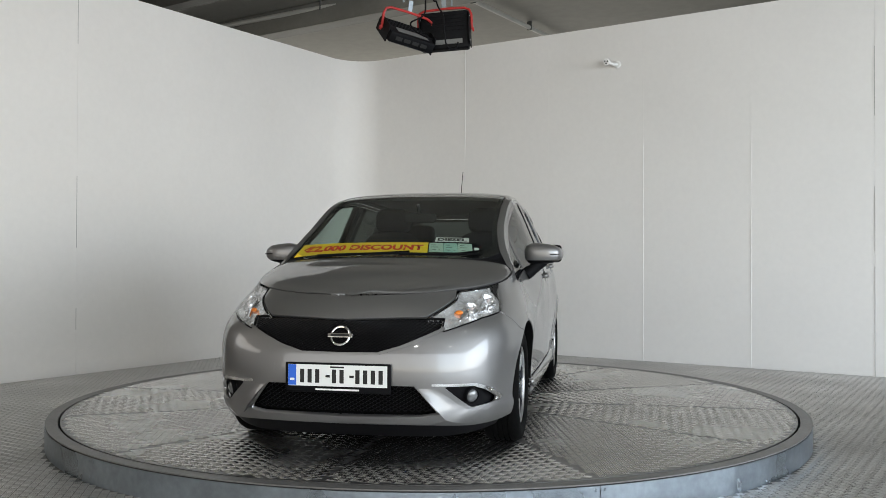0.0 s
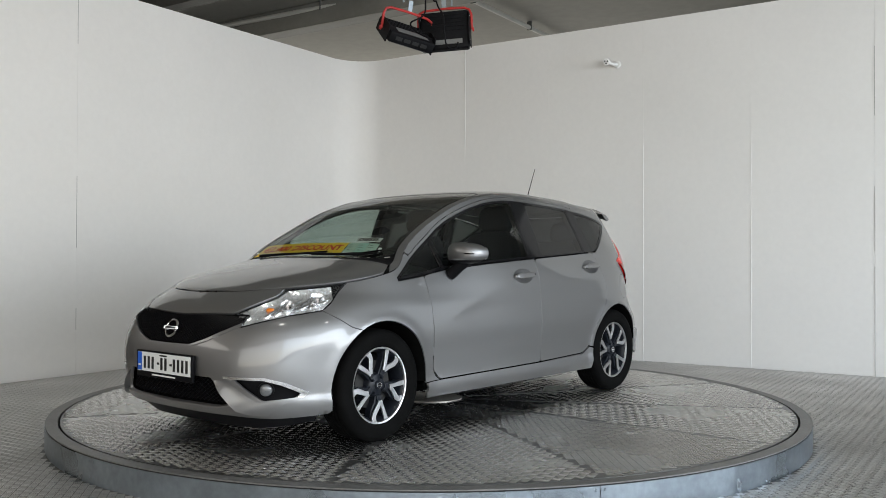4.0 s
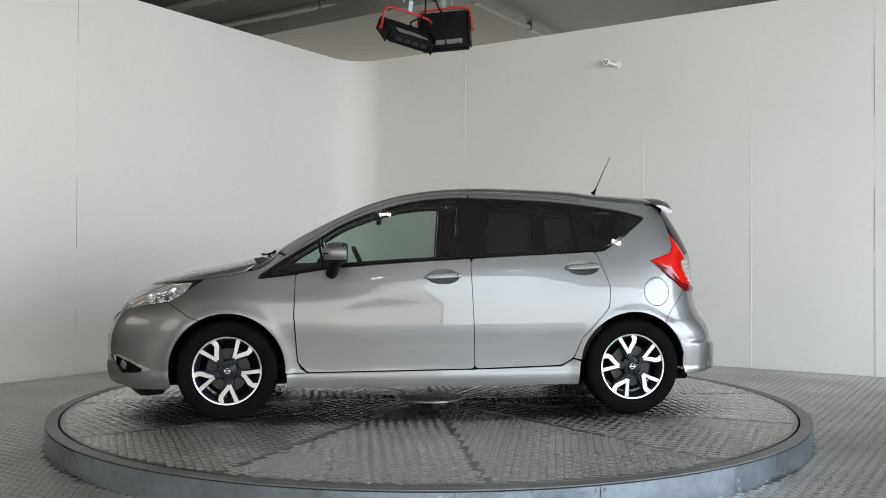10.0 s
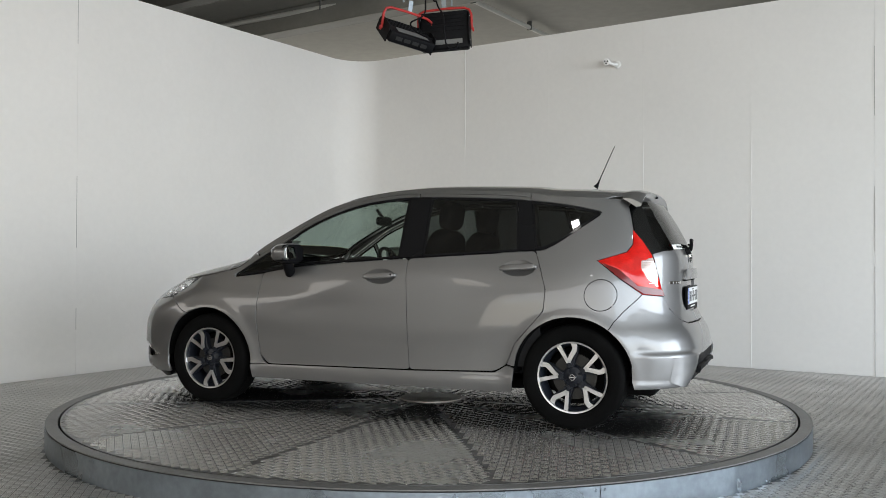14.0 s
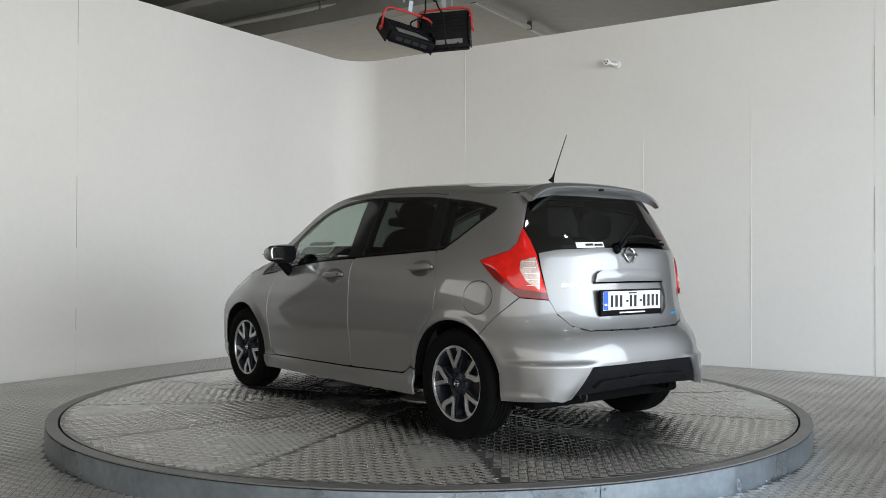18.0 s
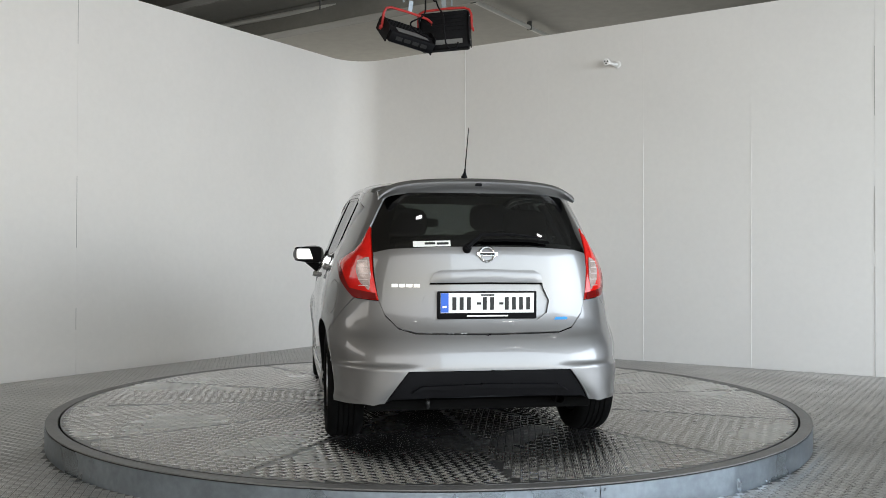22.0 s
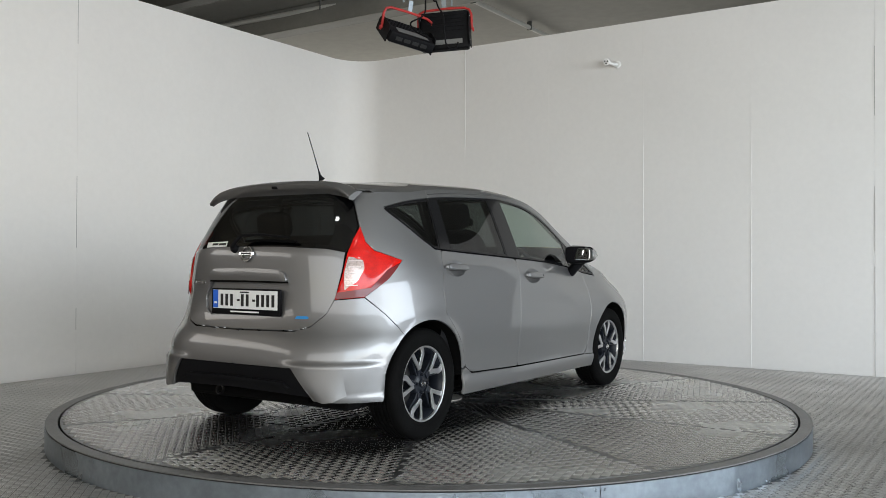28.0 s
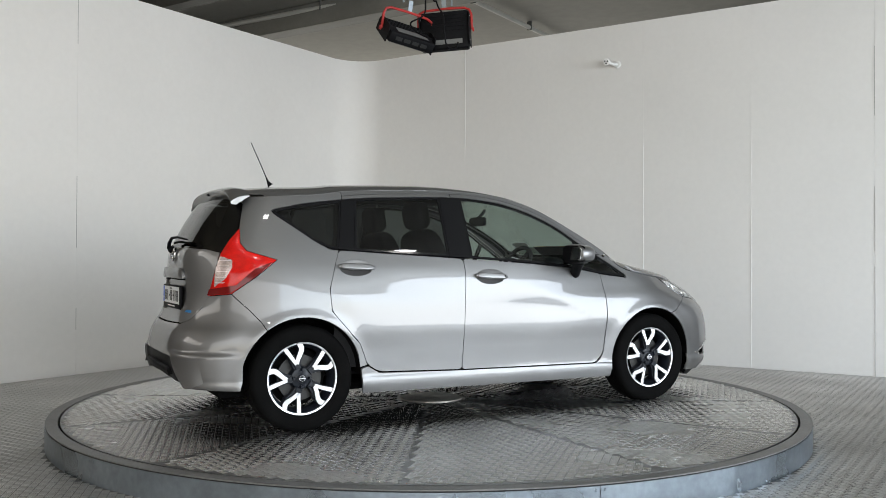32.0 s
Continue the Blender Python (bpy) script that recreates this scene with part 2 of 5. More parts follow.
def build_ring():
    ring = tagged(new("turntable_surround"), "galvanised steel ring round the turntable, bolted in sections", "turntable ring")
    part("top_flange", lathe([(R_IN, DECK - 0.05), (R_IN, DECK), (R_OUT - 0.002, DECK), (R_OUT - 0.002, DECK - 0.006), (R_IN + 0.006, DECK - 0.006), (R_IN + 0.006, DECK - 0.05)], 160, True), M_RING_TOP, ring, "worn grey flange", smooth=True)
    part("drip_gap", lathe([(R_OUT - 0.02, DECK - 0.018), (R_OUT - 0.004, DECK - 0.018), (R_OUT - 0.004, DECK - 0.006), (R_OUT - 0.02, DECK - 0.006)], 160, True), M_GAP, ring)
    n = 6
    a0 = radians(-72.6)
    for k in range(n):
        bm = bmesh.new()
        a, b = a0 + k * math.tau / n + 0.0007, a0 + (k + 1) * math.tau / n - 0.0007
        m = 30
        cols = []
        for i in range(m + 1):
            w = a + (b - a) * i / m
            cols.append([bm.verts.new((r * math.cos(w), r * math.sin(w), z)) for r, z in ((R_OUT - 0.004, 0.0), (R_OUT, 0.0), (R_OUT, DECK - 0.012), (R_OUT - 0.004, DECK - 0.012))])
        for p, q in zip(cols, cols[1:]):
            for i in range(4):
                bm.faces.new((p[i], p[(i + 1) % 4], q[(i + 1) % 4], q[i]))
        skirt = part("skirt_section", bm, M_RING, ring, smooth=True)
        for side in (0.008, -0.008):
            for z in (0.035, 0.115):
                w = (a if side > 0 else b) + side
                bolt = lathe([(0.0005, 0.004), (0.004, 0.0035), (0.0065, 0.001), (0.0065, -0.002)], 10)
                part("bolt", bolt, M_RING, skirt, at=Matrix.Translation((R_OUT * math.cos(w), R_OUT * math.sin(w), z)) @ Matrix.Rotation(w, 4, "Z") @ Matrix.Rotation(radians(90), 4, "Y"))
    return ring


build_ring()


def build_deck():
    """The turning deck: twelve tread-plate sectors, each with its own run of treads, round a hub cover."""
    deck = tagged(new("turntable_deck"), "round turntable deck of twelve aluminium tread-plate sectors", "turntable")
    part("deck_base", lathe([(0.02, DECK - 0.03), (R_DECK, DECK - 0.03), (R_DECK, DECK - 0.008), (0.02, DECK - 0.008)], 120), M_GAP, deck)
    for k in range(12):
        a, b = radians(30 * k), radians(30 * k + 30)
        g = 0.0016
        mid = (a + b) / 2
        pts = [(0.2 * math.cos(w), 0.2 * math.sin(w)) for w in (b, mid, a)] + [(R_DECK * math.cos(a + (b - a) * i / 16), R_DECK * math.sin(a + (b - a) * i / 16)) for i in range(17)]
        shift = Vector((math.cos(mid), math.sin(mid))) * (g / math.sin(radians(15)))
        pts = [(x + shift.x, y + shift.y) if math.hypot(x, y) < 1 else (x, y) for x, y in pts]
        bm = prism(pts, 0.0075, DECK - 0.0075)
        plate = part("deck_plate", bm, M_PLATE, deck)

        def inside(x, y):
            r, w = np.hypot(x, y), np.arctan2(y, x)
            d = (w - mid + math.pi) % math.tau - math.pi
            return (r < R_DECK - 0.024) & (r > 0.25) & (r * np.sin(radians(15) - np.abs(d)) > 0.018)

        # each sector is cut with the weave at 45 degrees to its trailing edge
        vs, fs = treads(inside, (-2.5, -2.5), (2.5, 2.5), b - radians(45 + (7 * k) % 5 - 2), DECK)
        quad_mesh("plate_tread", vs, fs, M_TREAD, plate)
    part("hub_cover", lathe([(0.001, DECK + 0.012), (0.215, DECK + 0.012), (0.223, DECK + 0.009), (0.225, DECK - 0.004)], 64), M_CAP, deck, "round scuffed hub cover", smooth=True)
    return deck


deck = build_deck()


# ---- the car's paint, glass and trims ----
def paint():
    m = mat("silver_grey_paint", (0.225, 0.223, 0.224), 0.48, 0.93, coat=1.0)
    nt = m.node_tree
    bs = nt.nodes["Principled BSDF"]
    co, fl = nt.nodes.new("ShaderNodeTexCoord"), nt.nodes.new("ShaderNodeTexNoise")
    fl.inputs["Scale"].default_value = 900
    nt.links.new(co.outputs["Object"], fl.inputs["Vector"])
    mr = nt.nodes.new("ShaderNodeMapRange")
    mr.inputs["To Min"].default_value, mr.inputs["To Max"].default_value = 0.44, 0.52
    nt.links.new(fl.outputs["Fac"], mr.inputs["Value"])
    nt.links.new(mr.outputs[0], bs.inputs["Roughness"])
    return m


M_PAINT = paint()
M_BLACK = mat("gloss_black_trim", (0.007, 0.007, 0.008), 0.1, shine=0.3)
M_PLASTIC = noisy(mat("black_plastic", (0.006, 0.006, 0.007), 0.5, shine=0.08), 200, 0.15, 5, 0.1, 0.05)
M_LINER = mat("dark_liner", (0.005, 0.005, 0.005), 0.9, shine=0.05)
M_CHROME = mat("chrome", (0.75, 0.75, 0.76), 0.08, 1.0)
M_RUBBER = noisy(mat("tyre_rubber", (0.0045, 0.0045, 0.0045), 0.7, shine=0.035), 120, 0.2, 8, 0.2, 0.1)
M_ALLOY = noisy(mat("machined_alloy", (0.55, 0.55, 0.56), 0.32, 1.0), 150, 0.05, 10, 0.05)
M_WHEEL_DARK = mat("dark_wheel_paint", (0.011, 0.013, 0.018), 0.3, 0.0, shine=0.28)
M_DISC = mat("brake_steel", (0.045, 0.044, 0.043), 0.5, 0.9)
M_WHITE = mat("white_sticker", (0.8, 0.8, 0.78), 0.5)
M_YELLOW = mat("yellow_banner", (0.9, 0.62, 0.03), 0.5)
M_RED_TEXT = mat("red_print", (0.55, 0.03, 0.02), 0.5)
M_INK = mat("black_print", (0.01, 0.01, 0.01), 0.5)
M_BLUE = mat("blue_band", (0.02, 0.12, 0.6), 0.4)
M_SEAT = noisy(mat("seat_cloth", (0.014, 0.014, 0.016), 0.9, shine=0.1), 300, 0.3, 10, 0.1)
M_DASH = noisy(mat("dashboard_plastic", (0.015, 0.015, 0.016), 0.6, shine=0.2), 250, 0.2, 5, 0.1)
M_HEADLINER = mat("headliner", (0.35, 0.34, 0.32), 0.9)


def glass(name, tint, rough=0.0):
    """Thin tinted glass: a clear, coloured pass-through with a mirror-like gloss."""
    m = bpy.data.materials.new(name)
    m.use_nodes = True
    nt = m.node_tree
    nt.nodes.remove(nt.nodes["Principled BSDF"])
    out = nt.nodes["Material Output"]
    clear, gloss, mix, fr = (nt.nodes.new(k) for k in ("ShaderNodeBsdfTransparent", "ShaderNodeBsdfGlossy", "ShaderNodeMixShader", "ShaderNodeLayerWeight"))
    clear.inputs[0].default_value = (*tint, 1)
    gloss.inputs["Roughness"].default_value = rough
    fr.inputs["Blend"].default_value = 0.5
    power, scaled = nt.nodes.new("ShaderNodeMath"), nt.nodes.new("ShaderNodeMath")
    power.operation, scaled.operation = "POWER", "MULTIPLY_ADD"
    power.inputs[1].default_value, scaled.inputs[1].default_value, scaled.inputs[2].default_value = 5.0, 0.94, 0.06
    nt.links.new(fr.outputs["Facing"], power.inputs[0])
    nt.links.new(power.outputs[0], scaled.inputs[0])
    nt.links.new(scaled.outputs[0], mix.inputs[0])
    nt.links.new(clear.outputs[0], mix.inputs[1])
    nt.links.new(gloss.outputs[0], mix.inputs[2])
    nt.links.new(mix.outputs[0], out.inputs[0])
    return m


M_GLASS = glass("tinted_glass", (0.6, 0.68, 0.64))
M_PRIVACY = glass("dark_privacy_glass", (0.125, 0.134, 0.132))
M_LENS = glass("clear_lens", (0.93, 0.94, 0.95))
M_REFLECTOR = noisy(mat("lamp_reflector", (0.84, 0.845, 0.85), 0.18, 0.78), 90, 0.15, 25, 0.3, 0.2)
M_AMBER = mat("amber_bulb", (0.8, 0.22, 0.02), 0.3)


# ---- the car's surfaces, in its own space: x forward, y to its left, z up from the deck, axles at x = 1.3 and -1.3 ----
def spl(pairs):
    """A smooth curve through pairs, as a function."""
    xs = np.array([q[0] for q in pairs], float)
    ys = np.array([q[1] for q in pairs], float)
    h = np.diff(xs)
    d = np.diff(ys) / h
    m = np.empty_like(ys)
    m[0], m[-1] = d[0], d[-1]
    for i in range(1, len(xs) - 1):
        m[i] = 0 if d[i - 1] * d[i] <= 0 else (h[i - 1] + h[i]) / (h[i - 1] / d[i] + h[i] / d[i - 1])

    def at(x):
        x = np.clip(np.asarray(x, float), xs[0], xs[-1])
        i = np.clip(np.searchsorted(xs, x, "right") - 1, 0, len(h) - 1)
        t = (x - xs[i]) / h[i]
        return (ys[i] * (1 + 2 * t) * (1 - t) ** 2 + h[i] * m[i] * t * (1 - t) ** 2 + ys[i + 1] * t * t * (3 - 2 * t) + h[i] * m[i + 1] * t * t * (t - 1))

    return at


def ease(t):
    t = np.clip(t, 0, 1)
    return t * t * (3 - 2 * t)


NOSE = spl([(0.1, 1.94), (0.17, 2.02), (0.24, 2.085), (0.34, 2.112), (0.46, 2.127), (0.53, 2.12), (0.6, 2.098), (0.68, 2.06), (0.74, 2.015), (0.79, 1.962), (0.83, 1.905), (1.6, 1.5)])
TAIL = spl([(0.1, 0.85), (0.25, 0.95), (0.34, 0.982), (0.44, 0.99), (0.52, 0.98), (0.58, 0.96), (0.64, 0.926), (0.7, 0.903), (0.8, 0.89), (0.95, 0.883), (1.04, 0.876), (1.08, 0.862), (1.2, 0.805), (1.34, 0.72), (1.42, 0.66), (1.6, 0.55)])
HALF = spl([(0.1, 0.76), (0.2, 0.815), (0.27, 0.83), (0.31, 0.82), (0.45, 0.83), (0.6, 0.846), (0.74, 0.846), (0.85, 0.834), (0.95, 0.81), (1.02, 0.786), (1.2, 0.715), (1.35, 0.65), (1.42, 0.615), (1.48, 0.575), (1.6, 0.5)])
PINCH_F = spl([(0.1, 0.01), (0.6, 0.008), (0.72, 0.022), (0.82, 0.05), (0.9, 0.068), (1.0, 0.085), (1.2, 0.1)])
PINCH_R = spl([(0.1, 0.01), (0.6, 0.008), (0.8, 0.012), (1.0, 0.02), (1.3, 0.03)])
ROUND_F = spl([(0.1, 3.7), (0.35, 3.9), (0.52, 3.7), (0.65, 3.5), (0.75, 2.9), (0.85, 2.5), (1.6, 2.3)])
ROUND_R = spl([(0.1, 4.2), (0.5, 3.9), (0.65, 3.3), (0.8, 3.1), (1.1, 3.3), (1.4, 3.4), (1.6, 3.4)])
S_NOSE, S_TAIL = 1 + math.pi / 2, -1 - math.pi / 2
ARCH_R, AXLE_Z = 0.358, 0.31


def half_width(x, z):
    return HALF(z) - PINCH_F(z) * ease((x - 0.1) / 0.9) - PINCH_R(z) * ease((-x - 0.2) / 0.8)


UPPER_CREASE = spl([(-1.3, 0.93), (-0.9, 0.9), (-0.3, 0.855), (0.2, 0.79), (0.55, 0.7), (0.8, 0.6)])
LOWER_CREASE = spl([(-1.2, 0.68), (-0.9, 0.55), (-0.5, 0.47), (-0.1, 0.43), (0.2, 0.44), (0.5, 0.51), (0.8, 0.6)])


def swell(x, y, z):
    """How far the pressed lines of the flanks stand out of the plain form."""
    up, low = UPPER_CREASE(x), LOWER_CREASE(x)
    v = (z - low) / np.maximum(up - low, 0.02)
    depth = 0.014 * ease((0.8 - x) / 0.5) * ease((x + 1.2) / 0.7)
    d = -depth * np.where((v > 0) & (v < 1.25), np.clip(v, 0, 1) ** 1.15 * (1 - ease((v - 0.72) / 0.5)), 0)
    for cx in (1.3, -1.3):
        rho = np.hypot(x - cx, z - AXLE_Z)
        d = d + 0.012 * np.exp(-((rho - ARCH_R) / 0.045) ** 2) * (z > 0.2)
    # lower corners of the rear bumper stand proud under a ledge
    d = d + 0.02 * ease((0.47 - z) / 0.03) * ease((z - 0.2) / 0.08) * ease((-x - 1.62) / 0.16) * ease((y - 0.3) / 0.2)
    return d


def flank(s, z):
    """A place on the car's upright sides: s runs along x and, past the axles, round the ends; z is the height."""
    s, z = np.broadcast_arrays(np.asarray(s, float), np.asarray(z, float))
    front, rear = s > 1, s < -1
    phi = np.where(front, s - 1, np.where(rear, -1 - s, 0))
    sn, cs = np.sin(phi), np.cos(phi)
    a = np.where(front, NOSE(z) - 1, TAIL(z))
    b = half_width(np.where(front, 1.0, np.where(rear, -1.0, s)), z)
    n = np.where(front, ROUND_F(z), ROUND_R(z))
    r = ((np.abs(sn) / a) ** n + (np.abs(cs) / b) ** n) ** (-1 / n)
    end = front | rear
    x = np.where(end, np.where(front, 1 + r * sn, -1 - r * sn), s)
    y = np.where(end, r * cs, b)
    gx = np.where(end, np.sign(s) * (np.abs(sn) * r / a) ** (n - 1) / a, 0)
    gy = np.where(end, np.sign(cs) * (np.abs(cs) * r / b) ** (n - 1) / b, 1)
    g = np.hypot(gx, gy)
    d = swell(x, np.abs(y), z)
    return np.stack([x + d * gx / g, y + d * gy / g, z], -1)


def flank_normal(s, z, e=2e-3):
    n = np.cross(flank(s, np.asarray(z) + e) - flank(s, np.asarray(z) - e), flank(np.asarray(s) + e, z) - flank(np.asarray(s) - e, z))
    return n / np.linalg.norm(n, axis=-1, keepdims=True)


def at_x(x, z):
    """The s of the left flank at that x and height."""
    if -1 <= x <= 1:
        return x
    lo, hi = (1.0, S_NOSE) if x > 0 else (-1.0, S_TAIL)
    for _ in range(40):
        mid = (lo + hi) / 2
        if abs(flank(mid, z)[0]) < abs(x):
            lo = mid
        else:
            hi = mid
    return (lo + hi) / 2


def at_y(y, z, front=True):
    """The s of the front or rear end at that y and height."""
    lo, hi = (1.0, S_NOSE) if front else (-1.0, S_TAIL)
    for _ in range(40):
        mid = (lo + hi) / 2
        if flank(mid, z)[1] > y:
            lo = mid
        else:
            hi = mid
    return (lo + hi) / 2


RAIL_Z = spl([(S_TAIL, 1.375), (-1.9, 1.38), (-1.45, 1.392), (-1.14, 1.412), (-0.9, 1.435), (-0.62, 1.45), (-0.31, 1.458), (-0.04, 1.448), (0.18, 1.422), (0.41, 1.362), (0.63, 1.266), (0.78, 1.188), (0.947, 1.085), (1.04, 1.01), (1.12, 0.962), (1.3, 0.922), (1.57, 0.885), (2.0, 0.85), (2.3, 0.832), (S_NOSE, 0.825)])
_s = np.linspace(S_NOSE, S_TAIL, 900)
_rail = flank(_s, RAIL_Z(_s))
_order = np.argsort(_rail[:, 0])
RAIL_X, RAIL_Y, RAIL_H = _rail[_order, 0], _rail[_order, 1], _rail[_order, 2]
X_FRONT, X_BACK = float(RAIL_X[-1]), float(RAIL_X[0])
CROWN = spl([(X_BACK, 0.0), (X_BACK + 0.02, 0.02), (-1.56, 0.068), (-1.32, 0.08), (-1.06, 0.07), (-0.75, 0.06), (-0.41, 0.054), (-0.12, 0.046), (0.127, 0.034), (0.373, 0.024), (0.616, 0.022), (0.963, 0.038), (1.1, 0.075), (1.17, 0.09), (1.37, 0.085), (1.6, 0.066), (1.79, 0.034), (X_FRONT - 0.02, 0.01), (X_FRONT, 0.0)])


def roof(x, v):
    """A place on the bonnet, windscreen and roof: v runs from -1 to 1 across."""
    x, v = np.broadcast_arrays(np.asarray(x, float), np.asarray(v, float))
    x = np.clip(x, X_BACK, X_FRONT)
    y, h, c = np.interp(x, RAIL_X, RAIL_Y), np.interp(x, RAIL_X, RAIL_H), CROWN(x)
    n = 2.2
    return np.stack([x, v * y, h + c * (1 - np.minimum(np.abs(v), 1) ** n) ** (1 / n)], -1)


def roof_normal(x, v, e=4e-3):
    x, v = np.asarray(x, float), np.clip(np.asarray(v, float), -0.985, 0.985)
    n = np.cross(roof(x + e, v) - roof(x - e, v), roof(x, v + e) - roof(x, v - e))
    return n / np.maximum(np.linalg.norm(n, axis=-1, keepdims=True), 1e-9)


from mathutils.geometry import delaunay_2d_cdt


def resample(poly, step, closed=True):
    out = []
    n = len(poly)
    for i in range(n if closed else n - 1):
        a, b = np.array(poly[i], float), np.array(poly[(i + 1) % n], float)
        k = max(1, int(math.ceil(np.linalg.norm(b - a) / step)))
        out += [a + (b - a) * j / k for j in range(k)]
    if not closed:
        out.append(np.array(poly[-1], float))
    return np.array(out)


def signed_area(p):
    x, y = p[:, 0], p[:, 1]
    return 0.5 * float(np.sum(x * np.roll(y, -1) - np.roll(x, -1) * y))


def inset(p, g):
    """Moves a closed outline inwards by g."""
    if not g:
        return p
    if signed_area(p) < 0:
        g = -g
    d = np.roll(p, -1, 0) - p
    d /= np.maximum(np.linalg.norm(d, axis=1, keepdims=True), 1e-9)
    n = np.stack([-d[:, 1], d[:, 0]], 1)
    m = n + np.roll(n, 1, 0)
    m /= np.maximum(np.sum(m * n, 1, keepdims=True), 0.35)
    return p + g * m


def within(q, p):
    """Which of the places q lie inside the outline p."""
    x, y = q[:, 0], q[:, 1]
    hit = np.zeros(len(q), bool)
    for a, b in zip(p, np.roll(p, -1, 0)):
        if a[1] != b[1]:
            hit ^= ((a[1] > y) != (b[1] > y)) & (x < (b[0] - a[0]) * (y - a[1]) / (b[1] - a[1]) + a[0])
    return hit


def soften(poly, r, n=4):
    """Rounds the corners of an outline."""
    out = []
    k = len(poly)
    for i in range(k):
        a, b, c = (np.array(poly[(i + j) % k], float) for j in (-1, 0, 1))
        u, w = a - b, c - b
        lu, lw = np.linalg.norm(u), np.linalg.norm(w)
        rr = min(r, 0.45 * lu, 0.45 * lw)
        p, q = b + u / lu * rr, b + w / lw * rr
        out += [tuple((1 - t) ** 2 * p + 2 * t * (1 - t) * b + t * t * q) for t in (j / n for j in range(n + 1))]
    return out


FLANK = (flank, flank_normal)
ROOF = (roof, roof_normal)


def sheet(name, poly, material, parent, label="", holes=(), surface=FLANK, off=0.0, step=0.028, gap=0.0022, fold=0.016, mirror=False, bulge=0.0):
    """A pressed panel: an outline on one of the car's surfaces, with holes, a narrow joint round it and folded edges."""
    place, normal = surface
    rings = [inset(resample(poly, step), gap)] + [inset(resample(h, step), -gap) for h in holes]
    outer = rings[0]
    lo, hi = outer.min(0), outer.max(0)
    gx, gy = np.meshgrid(np.arange(lo[0] + step / 2, hi[0], step), np.arange(lo[1] + step / 2, hi[1], step))
    gx = gx + (np.arange(gx.shape[0]) % 2)[:, None] * step / 2
    inner = np.stack([gx.ravel(), gy.ravel()], 1)
    ok = within(inner, outer)
    for h in rings[1:]:
        ok &= ~within(inner, h)
    inner = inner[ok]
    rim = np.concatenate(rings)
    if len(inner):
        d = np.min(np.linalg.norm(inner[:, None] - rim[None], axis=2), axis=1)
        inner = inner[d > step * 0.45]
    pts = np.concatenate([rim, inner]) if len(inner) else rim
    edges, base = [], 0
    for r in rings:
        edges += [(base + i, base + (i + 1) % len(r)) for i in range(len(r))]
        base += len(r)
    v2, _, tri, _, _, _ = delaunay_2d_cdt([Vector(q) for q in pts], edges, [], 0, 1e-6)
    v2 = np.array([(q.x, q.y) for q in v2])
    tri = np.array([list(f) for f in tri])
    cen = v2[tri].mean(1)
    ok = within(cen, outer)
    for h in rings[1:]:
        ok &= ~within(cen, h)
    tri = tri[ok]
    co, no = place(v2[:, 0], v2[:, 1]), normal(v2[:, 0], v2[:, 1])
    lift = off
    if bulge:
        d = np.min(np.linalg.norm(v2[:, None] - rim[None], axis=2), axis=1)
        lift = off + bulge * (1 - (1 - np.clip(d / 0.05, 0, 1)) ** 2)[:, None]
    co = co + no * lift
    # turn every triangle outwards
    fn = np.cross(co[tri[:, 1]] - co[tri[:, 0]], co[tri[:, 2]] - co[tri[:, 0]])
    flip = np.sum(fn * no[tri[:, 0]], 1) < 0
    tri[flip] = tri[flip][:, ::-1]
    if bulge:
        fn = np.cross(co[tri[:, 1]] - co[tri[:, 0]], co[tri[:, 2]] - co[tri[:, 0]])
        no = np.zeros_like(co)
        for k in range(3):
            np.add.at(no, tri[:, k], fn)
        no /= np.maximum(np.linalg.norm(no, axis=1, keepdims=True), 1e-12)
    verts, norms, faces = co, no, tri.tolist()
    if fold:
        count = {}
        for a, b, c in faces:
            for e in ((a, b), (b, c), (c, a)):
                count[e] = 1
        open_edges = [e for e in count if (e[1], e[0]) not in count]
        used = sorted({i for e in open_edges for i in e})
        idx = {i: len(verts) + k for k, i in enumerate(used)}
        low = {i: len(verts) + len(used) + k for k, i in enumerate(used)}
        out = {i: np.zeros(3) for i in used}
        for a, b in open_edges:
            side = np.cross(co[b] - co[a], no[a])
            out[a] += side
            out[b] += side
        outn = np.array([out[i] / max(np.linalg.norm(out[i]), 1e-9) for i in used])
        soft = outn + 0.6 * no[used]
        soft /= np.linalg.norm(soft, axis=1, keepdims=True)
        verts = np.concatenate([co, co[used], co[used] - no[used] * fold])
        norms = np.concatenate([no, soft, outn])
        faces = faces + [(idx[b], idx[a], low[a], low[b]) for a, b in open_edges]
    if mirror:
        verts, norms = verts * (1, -1, 1), norms * (1, -1, 1)
        faces = [tuple(f)[::-1] for f in faces]
    me = bpy.data.meshes.new(name)
    me.from_pydata(verts.tolist(), [], faces)
    me.materials.append(material)
    me.shade_smooth()
    me.normals_split_custom_set_from_vertices(norms.tolist())
    ob = new(name, me)
    ob.parent = parent
    return tagged(ob, label)


def across(half, centre):
    """Completes an outline given from the middle line to the middle line with its mirror image."""
    return list(half) + [(2 * centre - s, z) for s, z in half[::-1]]


def both(*args, **kw):
    return sheet(*args, **kw), sheet(*args, mirror=True, **kw)


